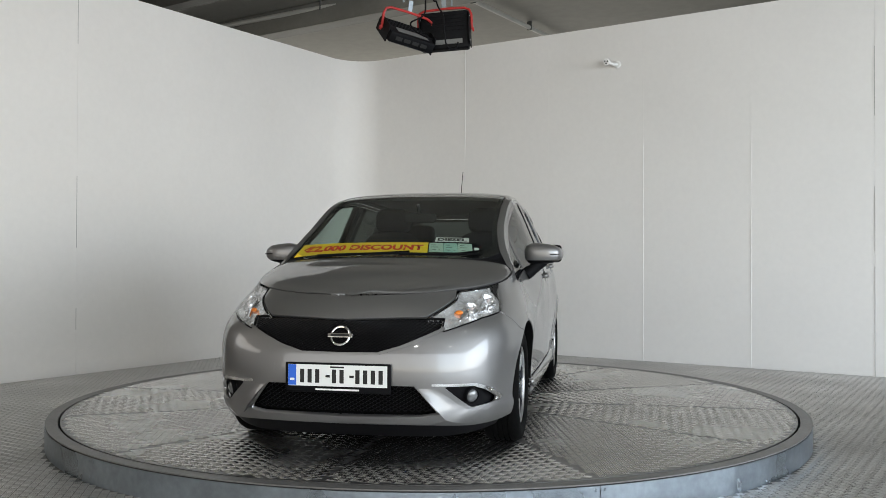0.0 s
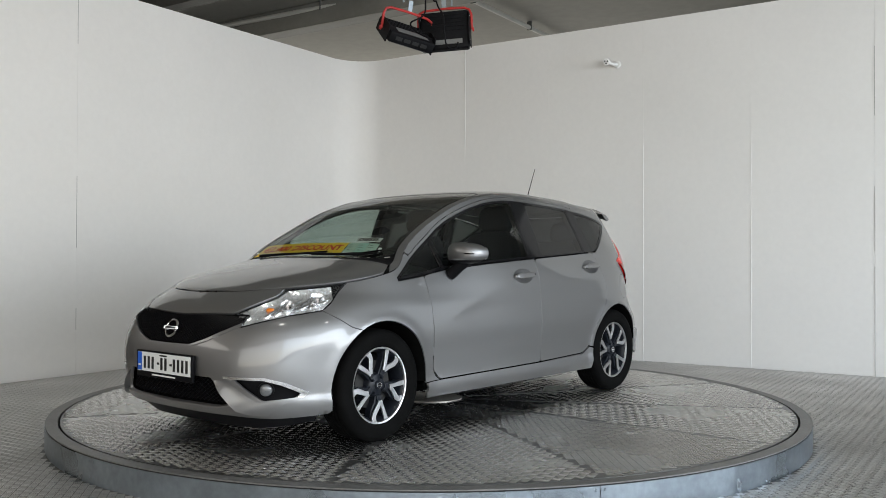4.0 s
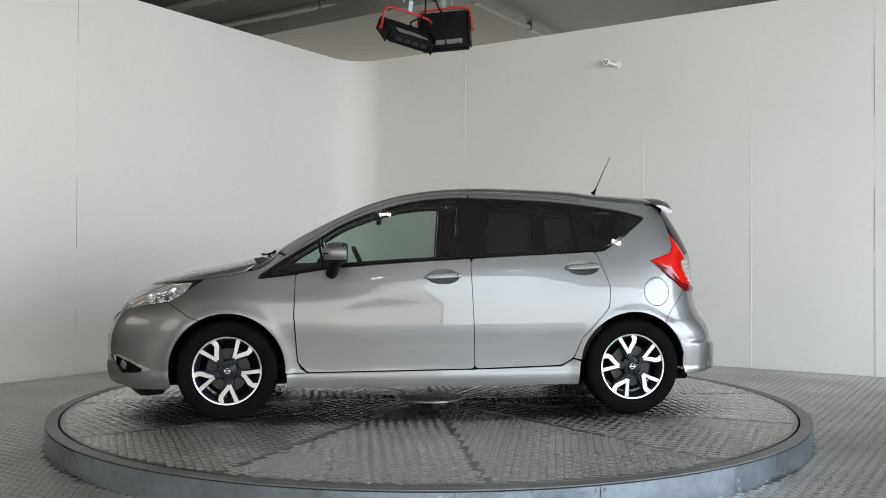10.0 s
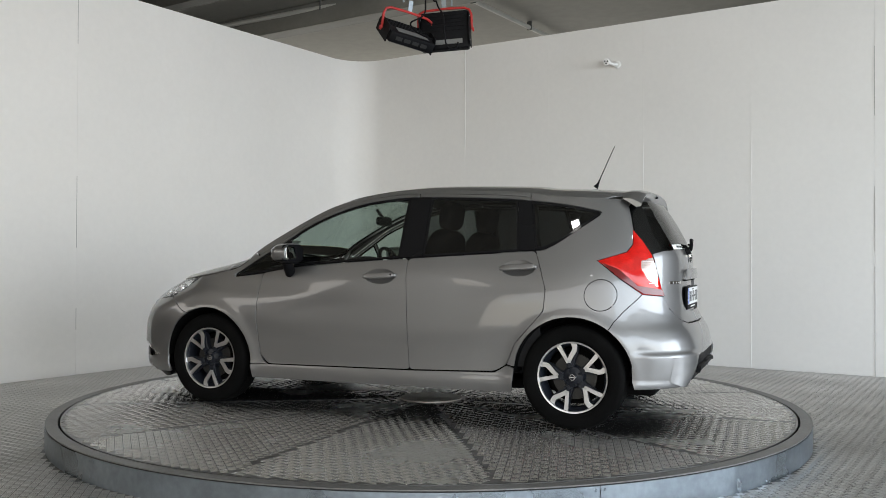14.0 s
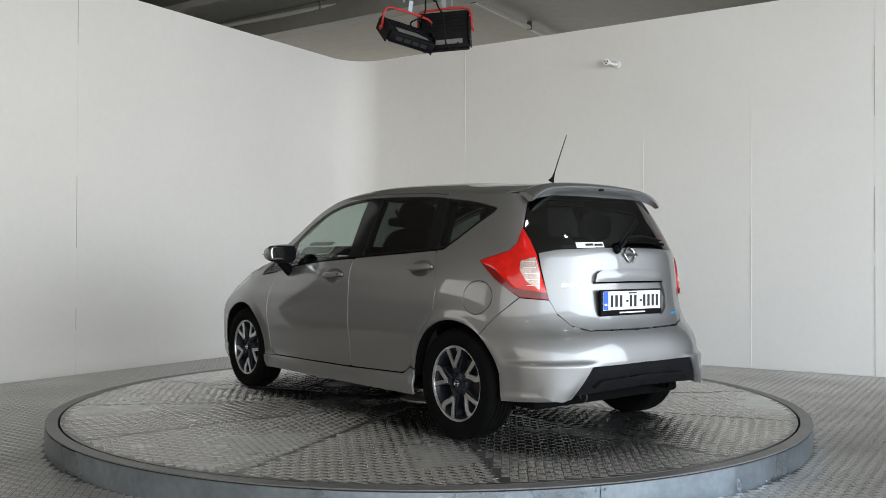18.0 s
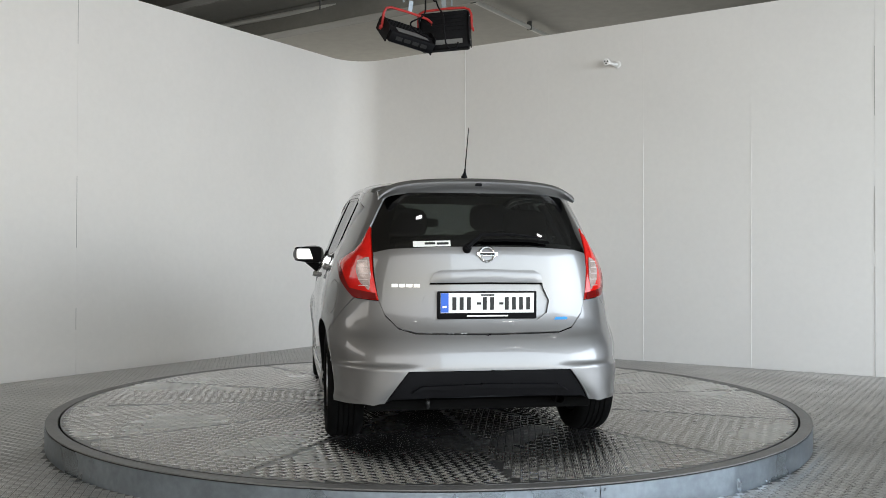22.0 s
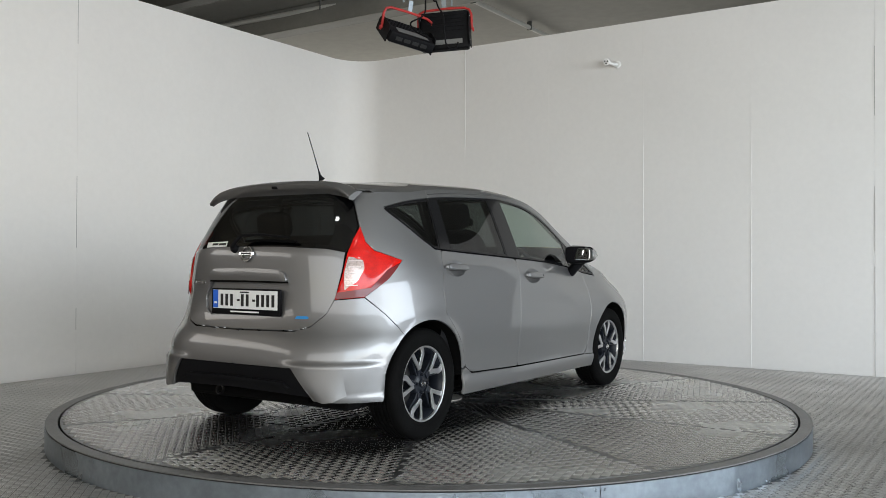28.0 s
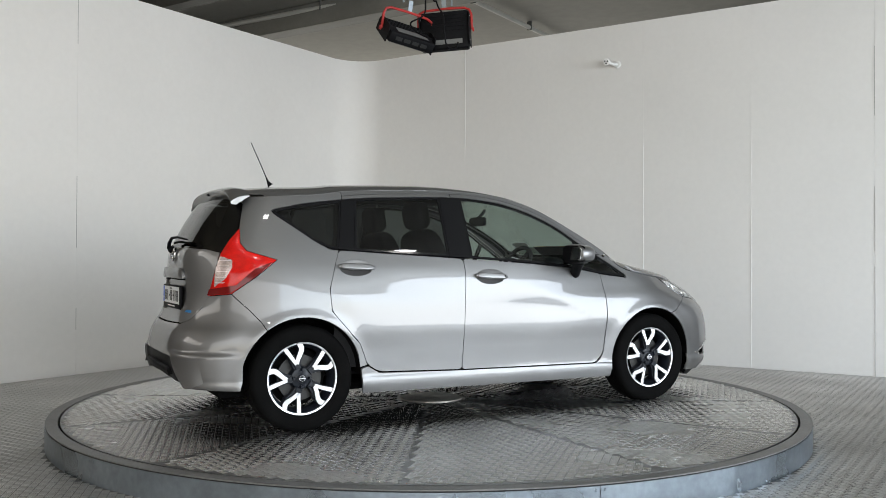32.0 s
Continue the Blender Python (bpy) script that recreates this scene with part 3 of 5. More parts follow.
def ledge(name, upper, lower, offs, material, parent, front=True, rows=6):
    """A raised blade on both ends of a bumper, between two lines on the car's flank standing off it by the given amounts, closed below."""
    for mirror in (False, True):
        n = 18
        grid = []
        for j in range(rows + 2):
            t = min(j / rows, 1.0)
            off = offs[0] + (offs[1] - offs[0]) * (t ** 1.6) if j <= rows else -0.012
            line = []
            for i in range(n + 1):
                u = i / n * (len(upper) - 1)
                k = min(int(u), len(upper) - 2)
                f = u - k
                y = (1 - t) * (upper[k][0] * (1 - f) + upper[k + 1][0] * f) + t * (lower[k][0] * (1 - f) + lower[k + 1][0] * f)
                z = (1 - t) * (upper[k][1] * (1 - f) + upper[k + 1][1] * f) + t * (lower[k][1] * (1 - f) + lower[k + 1][1] * f)
                s = at_y(y, z) if front else at_y(y, z, False)
                ends = math.sin(math.pi / 2 * min(1.0, 2.6 * i / n, 2.6 * (n - i) / n))
                q = flank(s, z) + flank_normal(s, z) * (0.0015 + (off - 0.0015) * ends if j <= rows else off)
                line.append((q[0], -q[1] if mirror else q[1], q[2]))
            grid.append(line)
        vs = [v for line in grid for v in line]
        fs = [(j * (n + 1) + i, j * (n + 1) + i + 1, (j + 1) * (n + 1) + i + 1, (j + 1) * (n + 1) + i) for j in range(rows + 1) for i in range(n)]
        bm = bmesh.new()
        made = [bm.verts.new(v) for v in vs]
        for f in fs:
            bm.faces.new([made[k] for k in f])
        part(name, bm, material, parent, smooth=50)


# ---- the car ----
car = tagged(new("hatchback_car"), "silver-grey compact hatchback with black alloy wheels parked on the turntable", "car")


def fx(*pairs):
    """Outline places given by x and z on the left flank."""
    return [(at_x(x, z), z) for x, z in pairs]


def fy(*pairs, front=True):
    """Outline places given by y and z on an end of the car."""
    return [(at_y(y, z, front), z) for y, z in pairs]


def arch(cx, a, b, n=18, r=ARCH_R):
    """Places round a wheel arch between two angles in degrees, 0 forwards and 90 up."""
    return fx(*[(cx + r * math.cos(radians(a + (b - a) * i / n)), AXLE_Z + r * math.sin(radians(a + (b - a) * i / n))) for i in range(n + 1)])


def rail(a, b, n=12, drop=0.0):
    return [(s, float(RAIL_Z(s)) - drop) for s in np.linspace(a, b, n + 1)]


DLO_TOP = spl([(-1.43, 1.303), (-1.25, 1.342), (-0.99, 1.377), (-0.9, 1.388), (-0.6, 1.406), (-0.34, 1.415), (-0.18, 1.417), (0.08, 1.396), (0.27, 1.355), (0.45, 1.296), (0.63, 1.214), (0.73, 1.15), (0.92, 1.034), (1.125, 0.896)])
DLO_LOW = spl([(-1.13, 1.076), (-1.06, 1.07), (-0.9, 1.06), (-0.2, 1.02), (0.3, 0.988), (0.67, 0.955), (0.88, 0.918), (1.12, 0.89)])


def dlo_top(a, b, n=14, up=0.0):
    return fx(*[(x, float(DLO_TOP(x)) + up) for x in np.linspace(a, b, n + 1)])


def dlo_low(a, b, n=8, up=0.0):
    return fx(*[(x, float(DLO_LOW(x)) + up) for x in np.linspace(a, b, n + 1)])


B_SEAM = [(-0.232, 1.018), (-0.226, 0.95), (-0.235, 0.78), (-0.246, 0.55), (-0.252, 0.31)]
HEAD_LOW = fx((1.45, 0.882), (1.52, 0.835), (1.6, 0.775), (1.67, 0.735)) + fy((0.66, 0.712), (0.58, 0.682), (0.5, 0.655))
HEAD_TIP = HEAD_LOW[0]
S_HEAD_IN = at_y(0.53, 0.83)
FENDER_SEAM = fx((1.67, 0.735), (1.6, 0.692), (1.53, 0.645), (1.478, 0.62))


def ring_line(cx, cz, a, b, n=28):
    """An oval outline on the left flank."""
    return fx(*[(cx + a * math.cos(math.tau * k / n), cz + b * math.sin(math.tau * k / n)) for k in range(n)])


def build_body():
    # flanks
    hood_side = rail(HEAD_TIP[0], 1.0, 14, 0.004)
    both("front_wing", hood_side + [(0.985, 1.045)] + dlo_top(0.95, 1.115, 6) + dlo_low(1.115, 0.885, 6, -0.008) + [(0.893, 0.655), (0.874, 0.42), (0.868, 0.362), (0.845, 0.32), (0.808, 0.295)] + fx((0.935, 0.29)) + arch(1.3, 182, 62, 24)[0:] + FENDER_SEAM[::-1][1:] + HEAD_LOW[::-1][3:], M_PAINT, car)
    fd = soften([(0.885, 0.912), *[(x, float(DLO_LOW(x)) - 0.008) for x in (0.67, 0.3, 0.0)], (-0.232, 1.013), *B_SEAM[1:], (0.807, 0.298), (0.866, 0.36), (0.89, 0.655)], 0.025)
    both("front_door", fd, M_PAINT, car, holes=[ring_line(-0.045, 0.898, 0.104, 0.047)])
    rd = soften([(-0.232, 1.013), *[(x, float(DLO_LOW(x)) - 0.008) for x in (-0.5, -0.8)], (-1.062, 1.062), (-1.1, 0.96), (-1.142, 0.83), (-1.132, 0.7), (-1.05, 0.606), (-0.955, 0.505), (-0.9, 0.372), (-0.82, 0.326), *B_SEAM[:0:-1]], 0.03)
    rd = [(at_x(x, z), z) for x, z in rd]
    both("rear_door", rd, M_PAINT, car, holes=[ring_line(-0.965, 0.955, 0.104, 0.047)])
    both("door_frame", dlo_top(0.95, -0.228, 16) + dlo_top(-0.228, 0.965, 16, 0.02), M_PAINT, car, gap=0.0012)
    both("rear_door_frame", dlo_top(-0.236, -0.985, 10) + dlo_top(-0.985, -0.236, 10, 0.02), M_PAINT, car, gap=0.0012)
    both("roof_rail_panel", [(0.98, 1.05)] + dlo_top(0.95, -0.985, 24, 0.022) + rail(-0.985, 0.98, 30), M_PAINT, car, gap=0.001, step=0.02)
    quarter = fx((-1.062, 1.062)) + fx((-1.12, 1.066), (-1.21, 1.12), (-1.405, 1.261), (-1.428, 1.28), (-1.436, 1.296)) + dlo_top(-1.427, -0.987, 10) + [(-0.987, 1.427)] + rail(-0.99, at_y(0.47, 1.376, False), 16) + fy((0.515, 1.34), (0.546, 1.28), (0.59, 1.19), front=False) + fx((-1.628, 1.1), (-1.6, 1.055), (-1.44, 1.003), (-1.565, 0.9), (-1.69, 0.805), (-1.6, 0.71), (-1.545, 0.645)) + arch(-1.3, 127, 20, 24) + fx((-0.95, 0.36), (-0.9, 0.372), (-0.955, 0.505), (-1.05, 0.606), (-1.132, 0.7), (-1.142, 0.83), (-1.1, 0.96))
    fuel = ring_line(-1.466, 0.8, 0.092, 0.092, 40)
    sheet("rear_quarter_panel", quarter, M_PAINT, car, step=0.024, holes=[fuel])
    sheet("rear_quarter_panel", quarter, M_PAINT, car, step=0.024, mirror=True)
    sheet("fuel_flap", fuel, M_PAINT, car, "round fuel flap", step=0.02)
    both("sill_skirt", soften(fx((0.935, 0.288), (0.928, 0.2), (-0.93, 0.205), (-0.945, 0.352), (-0.9, 0.365), (-0.82, 0.32), (-0.25, 0.304), (0.807, 0.292)), 0.008), M_PAINT, car, off=0.006, gap=0.001)
    # front end
    grille = across(fy((0.0, 0.56), (0.19, 0.562), (0.3, 0.593), (0.475, 0.668), (0.487, 0.712), (0.3, 0.718), (0.0, 0.705)), S_NOSE)
    lower = across(fy((0.0, 0.245), (0.4, 0.25), (0.475, 0.262), (0.37, 0.395), (0.0, 0.4)), S_NOSE)
    fog = soften(fy((0.515, 0.392), (0.645, 0.388), (0.698, 0.36), (0.738, 0.318), (0.728, 0.302), (0.63, 0.288), (0.565, 0.345)), 0.012)
    fog_r = [(2 * S_NOSE - s, z) for s, z in fog]
    half = fy((0.0, 0.2), (0.45, 0.195), (0.62, 0.185)) + fx((1.66, 0.195)) + arch(1.3, 340, 422, 18)[1:] + FENDER_SEAM[::-1][1:] + HEAD_LOW[4:] + fy((0.475, 0.664), (0.3, 0.588), (0.19, 0.556), (0.0, 0.554))
    bumper = sheet("front_bumper", across(half, S_NOSE), M_PAINT, car, holes=[lower, fog, fog_r], step=0.024)
    nose = fy((0.0, 0.709), (0.3, 0.722), (0.405, 0.724), (0.468, 0.765), (0.52, 0.812)) + rail(S_HEAD_IN, S_NOSE, 8, 0.0015)
    sheet("nose_panel", across(nose, S_NOSE), M_PAINT, car, step=0.022)
    # top
    hood = [(X_FRONT - 0.003, 0.0), (X_FRONT - 0.009, 0.9)] + [(x, 1.0) for x in np.linspace(X_FRONT - 0.03, 1.2, 22)] + [(1.13, 0.95), (1.15, 0.8), (1.19, 0.5), (1.21, 0.0)]
    hood = hood + [(x, -v) for x, v in hood[-2:0:-1]]
    sheet("bonnet", hood, M_PAINT, car, surface=ROOF, step=0.03, gap=0.0012)
    ws = [(1.135, 0.0), (1.12, 0.4), (1.075, 0.75), (1.01, 0.925), (0.9, 0.935), (0.5, 0.93), (0.14, 0.92), (0.1, 0.85), (0.115, 0.45), (0.12, 0.0)]
    ws = ws + [(x, -v) for x, v in ws[-2:0:-1]]
    screen = sheet("windscreen", ws, M_GLASS, car, "clear tinted windscreen", surface=ROOF, off=-0.003, fold=0.004)
    screen.visible_shadow = False
    wi = [(1.085, 0.0), (1.07, 0.4), (1.03, 0.7), (0.965, 0.875), (0.85, 0.885), (0.5, 0.88), (0.22, 0.87), (0.175, 0.8), (0.18, 0.45), (0.185, 0.0)]
    wi = wi + [(x, -v) for x, v in wi[-2:0:-1]]
    sheet("screen_surround", ws, M_BLACK, car, holes=[wi], surface=ROOF, off=-0.007, fold=0.003)
    cowl = [(1.207, 0.0), (1.187, 0.5), (1.147, 0.8), (1.125, 0.94), (1.03, 0.94), (1.08, 0.75), (1.125, 0.4), (1.14, 0.0)]
    cowl = cowl + [(x, -v) for x, v in cowl[-2:0:-1]]
    sheet("scuttle", cowl, M_PLASTIC, car, surface=ROOF, off=-0.006)
    pil = [(x, 1.0) for x in np.linspace(1.16, 0.12, 30)] + [(x, 0.935) for x in np.linspace(0.12, 0.9, 14)] + [(1.01, 0.93), (1.12, 0.955)]
    for m in (False, True):
        sheet("windscreen_pillar", pil, M_PAINT, car, surface=ROOF, mirror=m, gap=0.0, fold=0.0, step=0.02)
    rf = [(0.095, 0.0), (0.09, 0.45), (0.075, 0.85), (0.118, 0.94), (0.118, 1.0)] + [(x, 1.0) for x in np.linspace(0.1, -1.45, 40)] + [(-1.6, 0.97), (-1.64, 0.8), (-1.655, 0.4), (-1.66, 0.0)]
    rf = rf + [(x, -v) for x, v in rf[-2:0:-1]]
    sheet("roof_panel", rf, M_PAINT, car, surface=ROOF, step=0.035, gap=0.0, fold=0.006)
    # tail
    gate = fy((0.0, 0.622), (0.38, 0.628), (0.47, 0.652), (0.535, 0.72), (0.565, 0.8), (0.585, 0.95), (0.585, 1.045), (0.5, 1.064), (0.25, 1.076), (0.0, 1.078), front=False)
    recess = across(fy((0.0, 0.69), (0.27, 0.692), (0.325, 0.73), (0.34, 0.79), (0.3, 0.875), (0.0, 0.885), front=False), S_TAIL)
    sheet("tailgate", across(gate, S_TAIL), M_PAINT, car, holes=[recess], step=0.024)
    sheet("plate_recess", recess, M_PAINT, car, off=-0.016, gap=-0.009, fold=0.0)
    rg = fy((0.0, 1.076), (0.25, 1.074), (0.5, 1.062), (0.59, 1.04), (0.588, 1.185), (0.543, 1.28), (0.512, 1.34), (0.467, 1.374), (0.0, 1.374), front=False)
    pane = sheet("rear_window", across(rg, S_TAIL), M_PRIVACY, car, "dark privacy glass", off=-0.003, fold=0.004)
    pane.visible_shadow = False
    rgi = fy((0.0, 1.105), (0.4, 1.098), (0.5, 1.085), (0.505, 1.16), (0.47, 1.25), (0.435, 1.335), (0.41, 1.35), (0.0, 1.355), front=False)
    sheet("rear_window_surround", across(rg, S_TAIL), M_BLACK, car, holes=[across(rgi, S_TAIL)], off=-0.007, fold=0.003)
    half = fy((0.0, 0.437), (0.425, 0.437), (0.54, 0.27), (0.62, 0.262), front=False) + fx((-1.66, 0.256), (-1.648, 0.3)) + arch(-1.3, 170, 127, 10)[1:] + fx((-1.545, 0.645), (-1.6, 0.71), (-1.69, 0.803)) + fy((0.56, 0.79), (0.53, 0.714), (0.465, 0.648), (0.38, 0.624), (0.0, 0.618), front=False)
    sheet("rear_bumper", across(half, S_TAIL), M_PAINT, car, step=0.024)
    ledge("bumper_fin", [(0.445, 0.428), (0.52, 0.424), (0.6, 0.428), (0.68, 0.44)], [(0.552, 0.278), (0.59, 0.272), (0.635, 0.276), (0.69, 0.3)], (0.0015, 0.02), M_PAINT, car, front=False)
    diff = fy((0.0, 0.30), (0.5, 0.288), (0.537, 0.271), (0.423, 0.436), (0.0, 0.436), front=False)
    sheet("diffuser", across(diff, S_TAIL), M_PLASTIC, car, "black plastic diffuser", off=-0.012, fold=0.02)


build_body()


def build_glasshouse():
    def frame_and_pane(name, outline, border, material, label):
        inner = [tuple(q) for q in inset(resample(outline, 0.03), border)]
        for m in (False, True):
            sheet(name + "_frame", outline, M_BLACK, car, holes=[inner], off=-0.004, gap=0.001, fold=0.012, mirror=m, step=0.02)
            p = sheet(name, inner, material, car, label, off=-0.007, gap=-0.003, fold=0.003, mirror=m)
            p.visible_shadow = False

    frame_and_pane("wing_window", soften(dlo_top(0.74, 1.11, 8) + dlo_low(1.11, 0.7, 8, 0.0), 0.006), 0.018, M_GLASS, "small clear corner glass")
    frame_and_pane("front_door_window", dlo_low(0.698, -0.165, 10, 0.0) + dlo_top(-0.17, 0.735, 18, -0.001), 0.014, M_GLASS, "clear side glass")
    frame_and_pane("rear_door_window", dlo_low(-0.322, -0.955, 8, 0.0) + dlo_top(-0.905, -0.318, 12, -0.001), 0.014, M_PRIVACY, "dark privacy glass")
    frame_and_pane("quarter_window", soften(dlo_low(-1.06, -1.11, 2) + fx((-1.21, 1.12), (-1.402, 1.261), (-1.424, 1.28), (-1.431, 1.294)) + dlo_top(-1.42, -0.995, 8, -0.001), 0.01), 0.016, M_PRIVACY, "dark privacy glass")
    for m in (False, True):
        sheet("centre_pillar", dlo_low(-0.166, -0.321, 3) + dlo_top(-0.317, -0.171, 3, -0.001), M_BLACK, car, off=-0.002, gap=0.001, mirror=m)
        sheet("rear_pillar_trim", dlo_low(-0.956, -1.059, 3) + dlo_top(-0.993, -0.906, 3, -0.001), M_BLACK, car, off=-0.002, gap=0.001, mirror=m)


build_glasshouse()


def build_wheel(at, spin):
    w = new("wheel")
    w.parent = car
    w.matrix_basis = at
    tyre = [(0.206, -0.075), (0.216, -0.09), (0.245, -0.1), (0.275, -0.1), (0.293, -0.092), (0.302, -0.075)]
    for k in range(-2, 3):
        g = k * 0.028
        tyre += [(0.305, g - 0.011), (0.305, g + 0.010), (0.298, g + 0.0115), (0.298, g + 0.0155)] if k < 2 else [(0.305, g - 0.011), (0.305, g + 0.008)]
    tyre += [(0.302, 0.075), (0.293, 0.092), (0.275, 0.1), (0.245, 0.1), (0.235, 0.0985), (0.228, 0.0965), (0.216, 0.09), (0.206, 0.075)]
    part("tyre", lathe([(r * 1.02 if r > 0.24 else r, z) for r, z in tyre], 72), M_RUBBER, w, smooth=40)
    part("rim", lathe([(0.2, -0.08), (0.19, -0.05), (0.178, 0.0), (0.186, 0.05), (0.198, 0.072), (0.204, 0.079)], 64), M_WHEEL_DARK, w, "dark painted wheel barrel", smooth=True)
    part("rim_lip", lathe([(0.2, 0.074), (0.203, 0.084), (0.212, 0.086), (0.2155, 0.082), (0.2155, 0.07)], 72), M_ALLOY, w, "bright machined rim edge", smooth=True)
    part("brake_disc", lathe([(0.02, 0.0), (0.135, 0.0), (0.135, 0.02), (0.02, 0.02)], 48), M_DISC, w)
    part("backing_plate", lathe([(0.001, -0.03), (0.17, -0.03), (0.17, -0.035)], 32), M_LINER, w)
    hub = part("hub", lathe([(0.001, 0.066), (0.03, 0.066), (0.036, 0.062), (0.058, 0.058), (0.066, 0.048), (0.07, 0.02)], 40), M_WHEEL_DARK, w, "dark painted hub", smooth=True)
    part("centre_cap", lathe([(0.001, 0.079), (0.022, 0.0785), (0.026, 0.075), (0.027, 0.07)], 28), M_WHEEL_DARK, hub, smooth=True)
    part("cap_emblem", lathe([(0.0135, 0.08), (0.0145, 0.0815), (0.0175, 0.0815), (0.0185, 0.079)], 24), M_CHROME, hub, "chrome ring emblem", smooth=True)
    part("cap_bar", boxed((-0.021, -0.0035, 0.0785), (0.021, 0.0035, 0.082), 0.001), M_CHROME, hub)
    for k in range(4):
        a = radians(45 + 90 * k + spin)
        part("wheel_bolt", lathe([(0.001, 0.078), (0.006, 0.078), (0.0085, 0.074), (0.0095, 0.058)], 12), M_WHEEL_DARK, hub, at=Matrix.Translation((0.05 * math.cos(a), 0.05 * math.sin(a), 0)), smooth=True)

    def pol(r, a):
        return (r * math.cos(radians(a)), r * math.sin(radians(a)))

    def bar(points, widths):
        """An outline round a bent bar."""
        l, r = [], []
        for i, q in enumerate(points):
            a, b = points[max(i - 1, 0)], points[min(i + 1, len(points) - 1)]
            dx, dy = b[0] - a[0], b[1] - a[1]
            n = math.hypot(dx, dy)
            l.append((q[0] - dy / n * widths[i] / 2, q[1] + dx / n * widths[i] / 2))
            r.append((q[0] + dy / n * widths[i] / 2, q[1] - dx / n * widths[i] / 2))
        return l + r[::-1]

    for k in range(5):
        a = 72 * k + spin
        blade = [pol(0.06, a + 20), pol(0.1, a + 12), pol(0.155, a + 9), pol(0.2, a + 12), pol(0.2, a + 4), pol(0.135, a + 2), pol(0.11, a - 6), pol(0.16, a - 18), pol(0.2, a - 16), pol(0.2, a - 26), pol(0.15, a - 29), pol(0.1, a - 24), pol(0.06, a - 24)]
        sp = part("spoke", prism(blade, 0.045, 0.015, 0.004), M_WHEEL_DARK, w, "dark painted spoke")
        straight = bar([pol(0.088, a - 1), pol(0.13, a + 3), pol(0.206, a + 7)], [0.02, 0.022, 0.027])
        bent = bar([pol(0.09, a - 3), pol(0.118, a - 12), pol(0.163, a - 22.5), pol(0.182, a - 22.5), pol(0.206, a - 19)], [0.022, 0.026, 0.03, 0.031, 0.032])
        part("machined_face", prism(straight, 0.008, 0.069, 0.0015), M_ALLOY, sp, "bright machined spoke face")
        part("machined_face", prism(bent, 0.008, 0.069, 0.0015), M_ALLOY, sp, "bright machined spoke face")
        part("spoke_web", prism([pol(0.06, a + 14), pol(0.105, a + 4), pol(0.105, a - 10), pol(0.06, a - 22)], 0.02, 0.048, 0.004), M_WHEEL_DARK, sp)
    return w


for cx in (1.3, -1.3):
    for side in (1, -1):
        out = Matrix.Translation((cx, 0.715 * side, 0.311)) @ Matrix.Rotation(radians(-90 * side), 4, "X")
        build_wheel(out, 100 if cx > 0 else 72 if side > 0 else 42)


def build_underside():
    part("underbody", boxed((-1.75, -0.62, 0.2), (1.8, 0.62, 0.26), 0.02), M_LINER, car)
    for cx in (1.3, -1.3):
        for side in (1, -1):
            bm = bmesh.new()
            n = 20
            for i in range(n):
                a, b = (radians(2 + 180 * k / n) for k in (i, i + 1))
                q = []
                for w, y in ((a, 0.5), (b, 0.5), (b, None), (a, None)):
                    x, z = cx + (ARCH_R - 0.003) * math.cos(w), AXLE_Z + (ARCH_R - 0.003) * math.sin(w)
                    q.append((x, (y or float(flank(at_x(x, z), z)[1]) - 0.003) * side, z))
                bm.faces.new([bm.verts.new(v) for v in q])
            for i in range(n):
                a, b = (radians(2 + 180 * k / n) for k in (i, i + 1))
                bm.faces.new([bm.verts.new((cx + r * math.cos(w), 0.5 * side, AXLE_Z - 0.1 + (r and 0.1) + r * math.sin(w))) for w, r in ((a, 0.0), (a, ARCH_R - 0.003), (b, ARCH_R - 0.003))])
            bmesh.ops.remove_doubles(bm, verts=bm.verts, dist=1e-5)
            part("arch_liner", bm, M_LINER, car)
    # dark inner skin behind the joints of the panels
    for m in (False, True):
        sheet("inner_skin", fx((0.93, 0.25), (-0.93, 0.25), (-0.95, 0.5), (-1.1, 0.72), (-1.62, 0.8), (-1.4, 1.0), (-1.15, 1.04), (0.9, 0.88), (1.4, 0.84), (1.45, 0.72), (1.0, 0.6)), M_LINER, car, off=-0.03, fold=0.0, gap=0.0, mirror=m, step=0.06)
    sheet("inner_skin", across(fy((0.0, 0.16), (0.6, 0.17), front=True) + fx((1.68, 0.2), (1.68, 0.7)) + fy((0.62, 0.8), (0.0, 0.8), front=True), S_NOSE), M_LINER, car, off=-0.06, fold=0.0, gap=0.0, step=0.06)
    sheet("inner_skin", across(fy((0.0, 0.3), (0.5, 0.3), front=False) + fx((-1.68, 0.32), (-1.68, 1.0)) + fy((0.55, 1.05), (0.0, 1.06), front=False), S_TAIL), M_LINER, car, off=-0.05, fold=0.0, gap=0.0, step=0.06)
    bl = [(1.22, 0.0), (1.2, 0.8), (1.3, 0.93), (1.85, 0.93), (1.87, 0.0)]
    sheet("inner_skin", bl + [(x, -v) for x, v in bl[-2:0:-1]], M_LINER, car, surface=ROOF, off=-0.03, fold=0.0, gap=0.0, step=0.06)
    sheet("front_undertray", across(fy((0.0, 0.108), (0.5, 0.11), (0.62, 0.125)) + fx((1.7, 0.15), (1.7, 0.2)) + fy((0.62, 0.19), (0.0, 0.205)), S_NOSE), M_PLASTIC, car, "black plastic undertray lip", off=-0.014, fold=0.05)


build_underside()


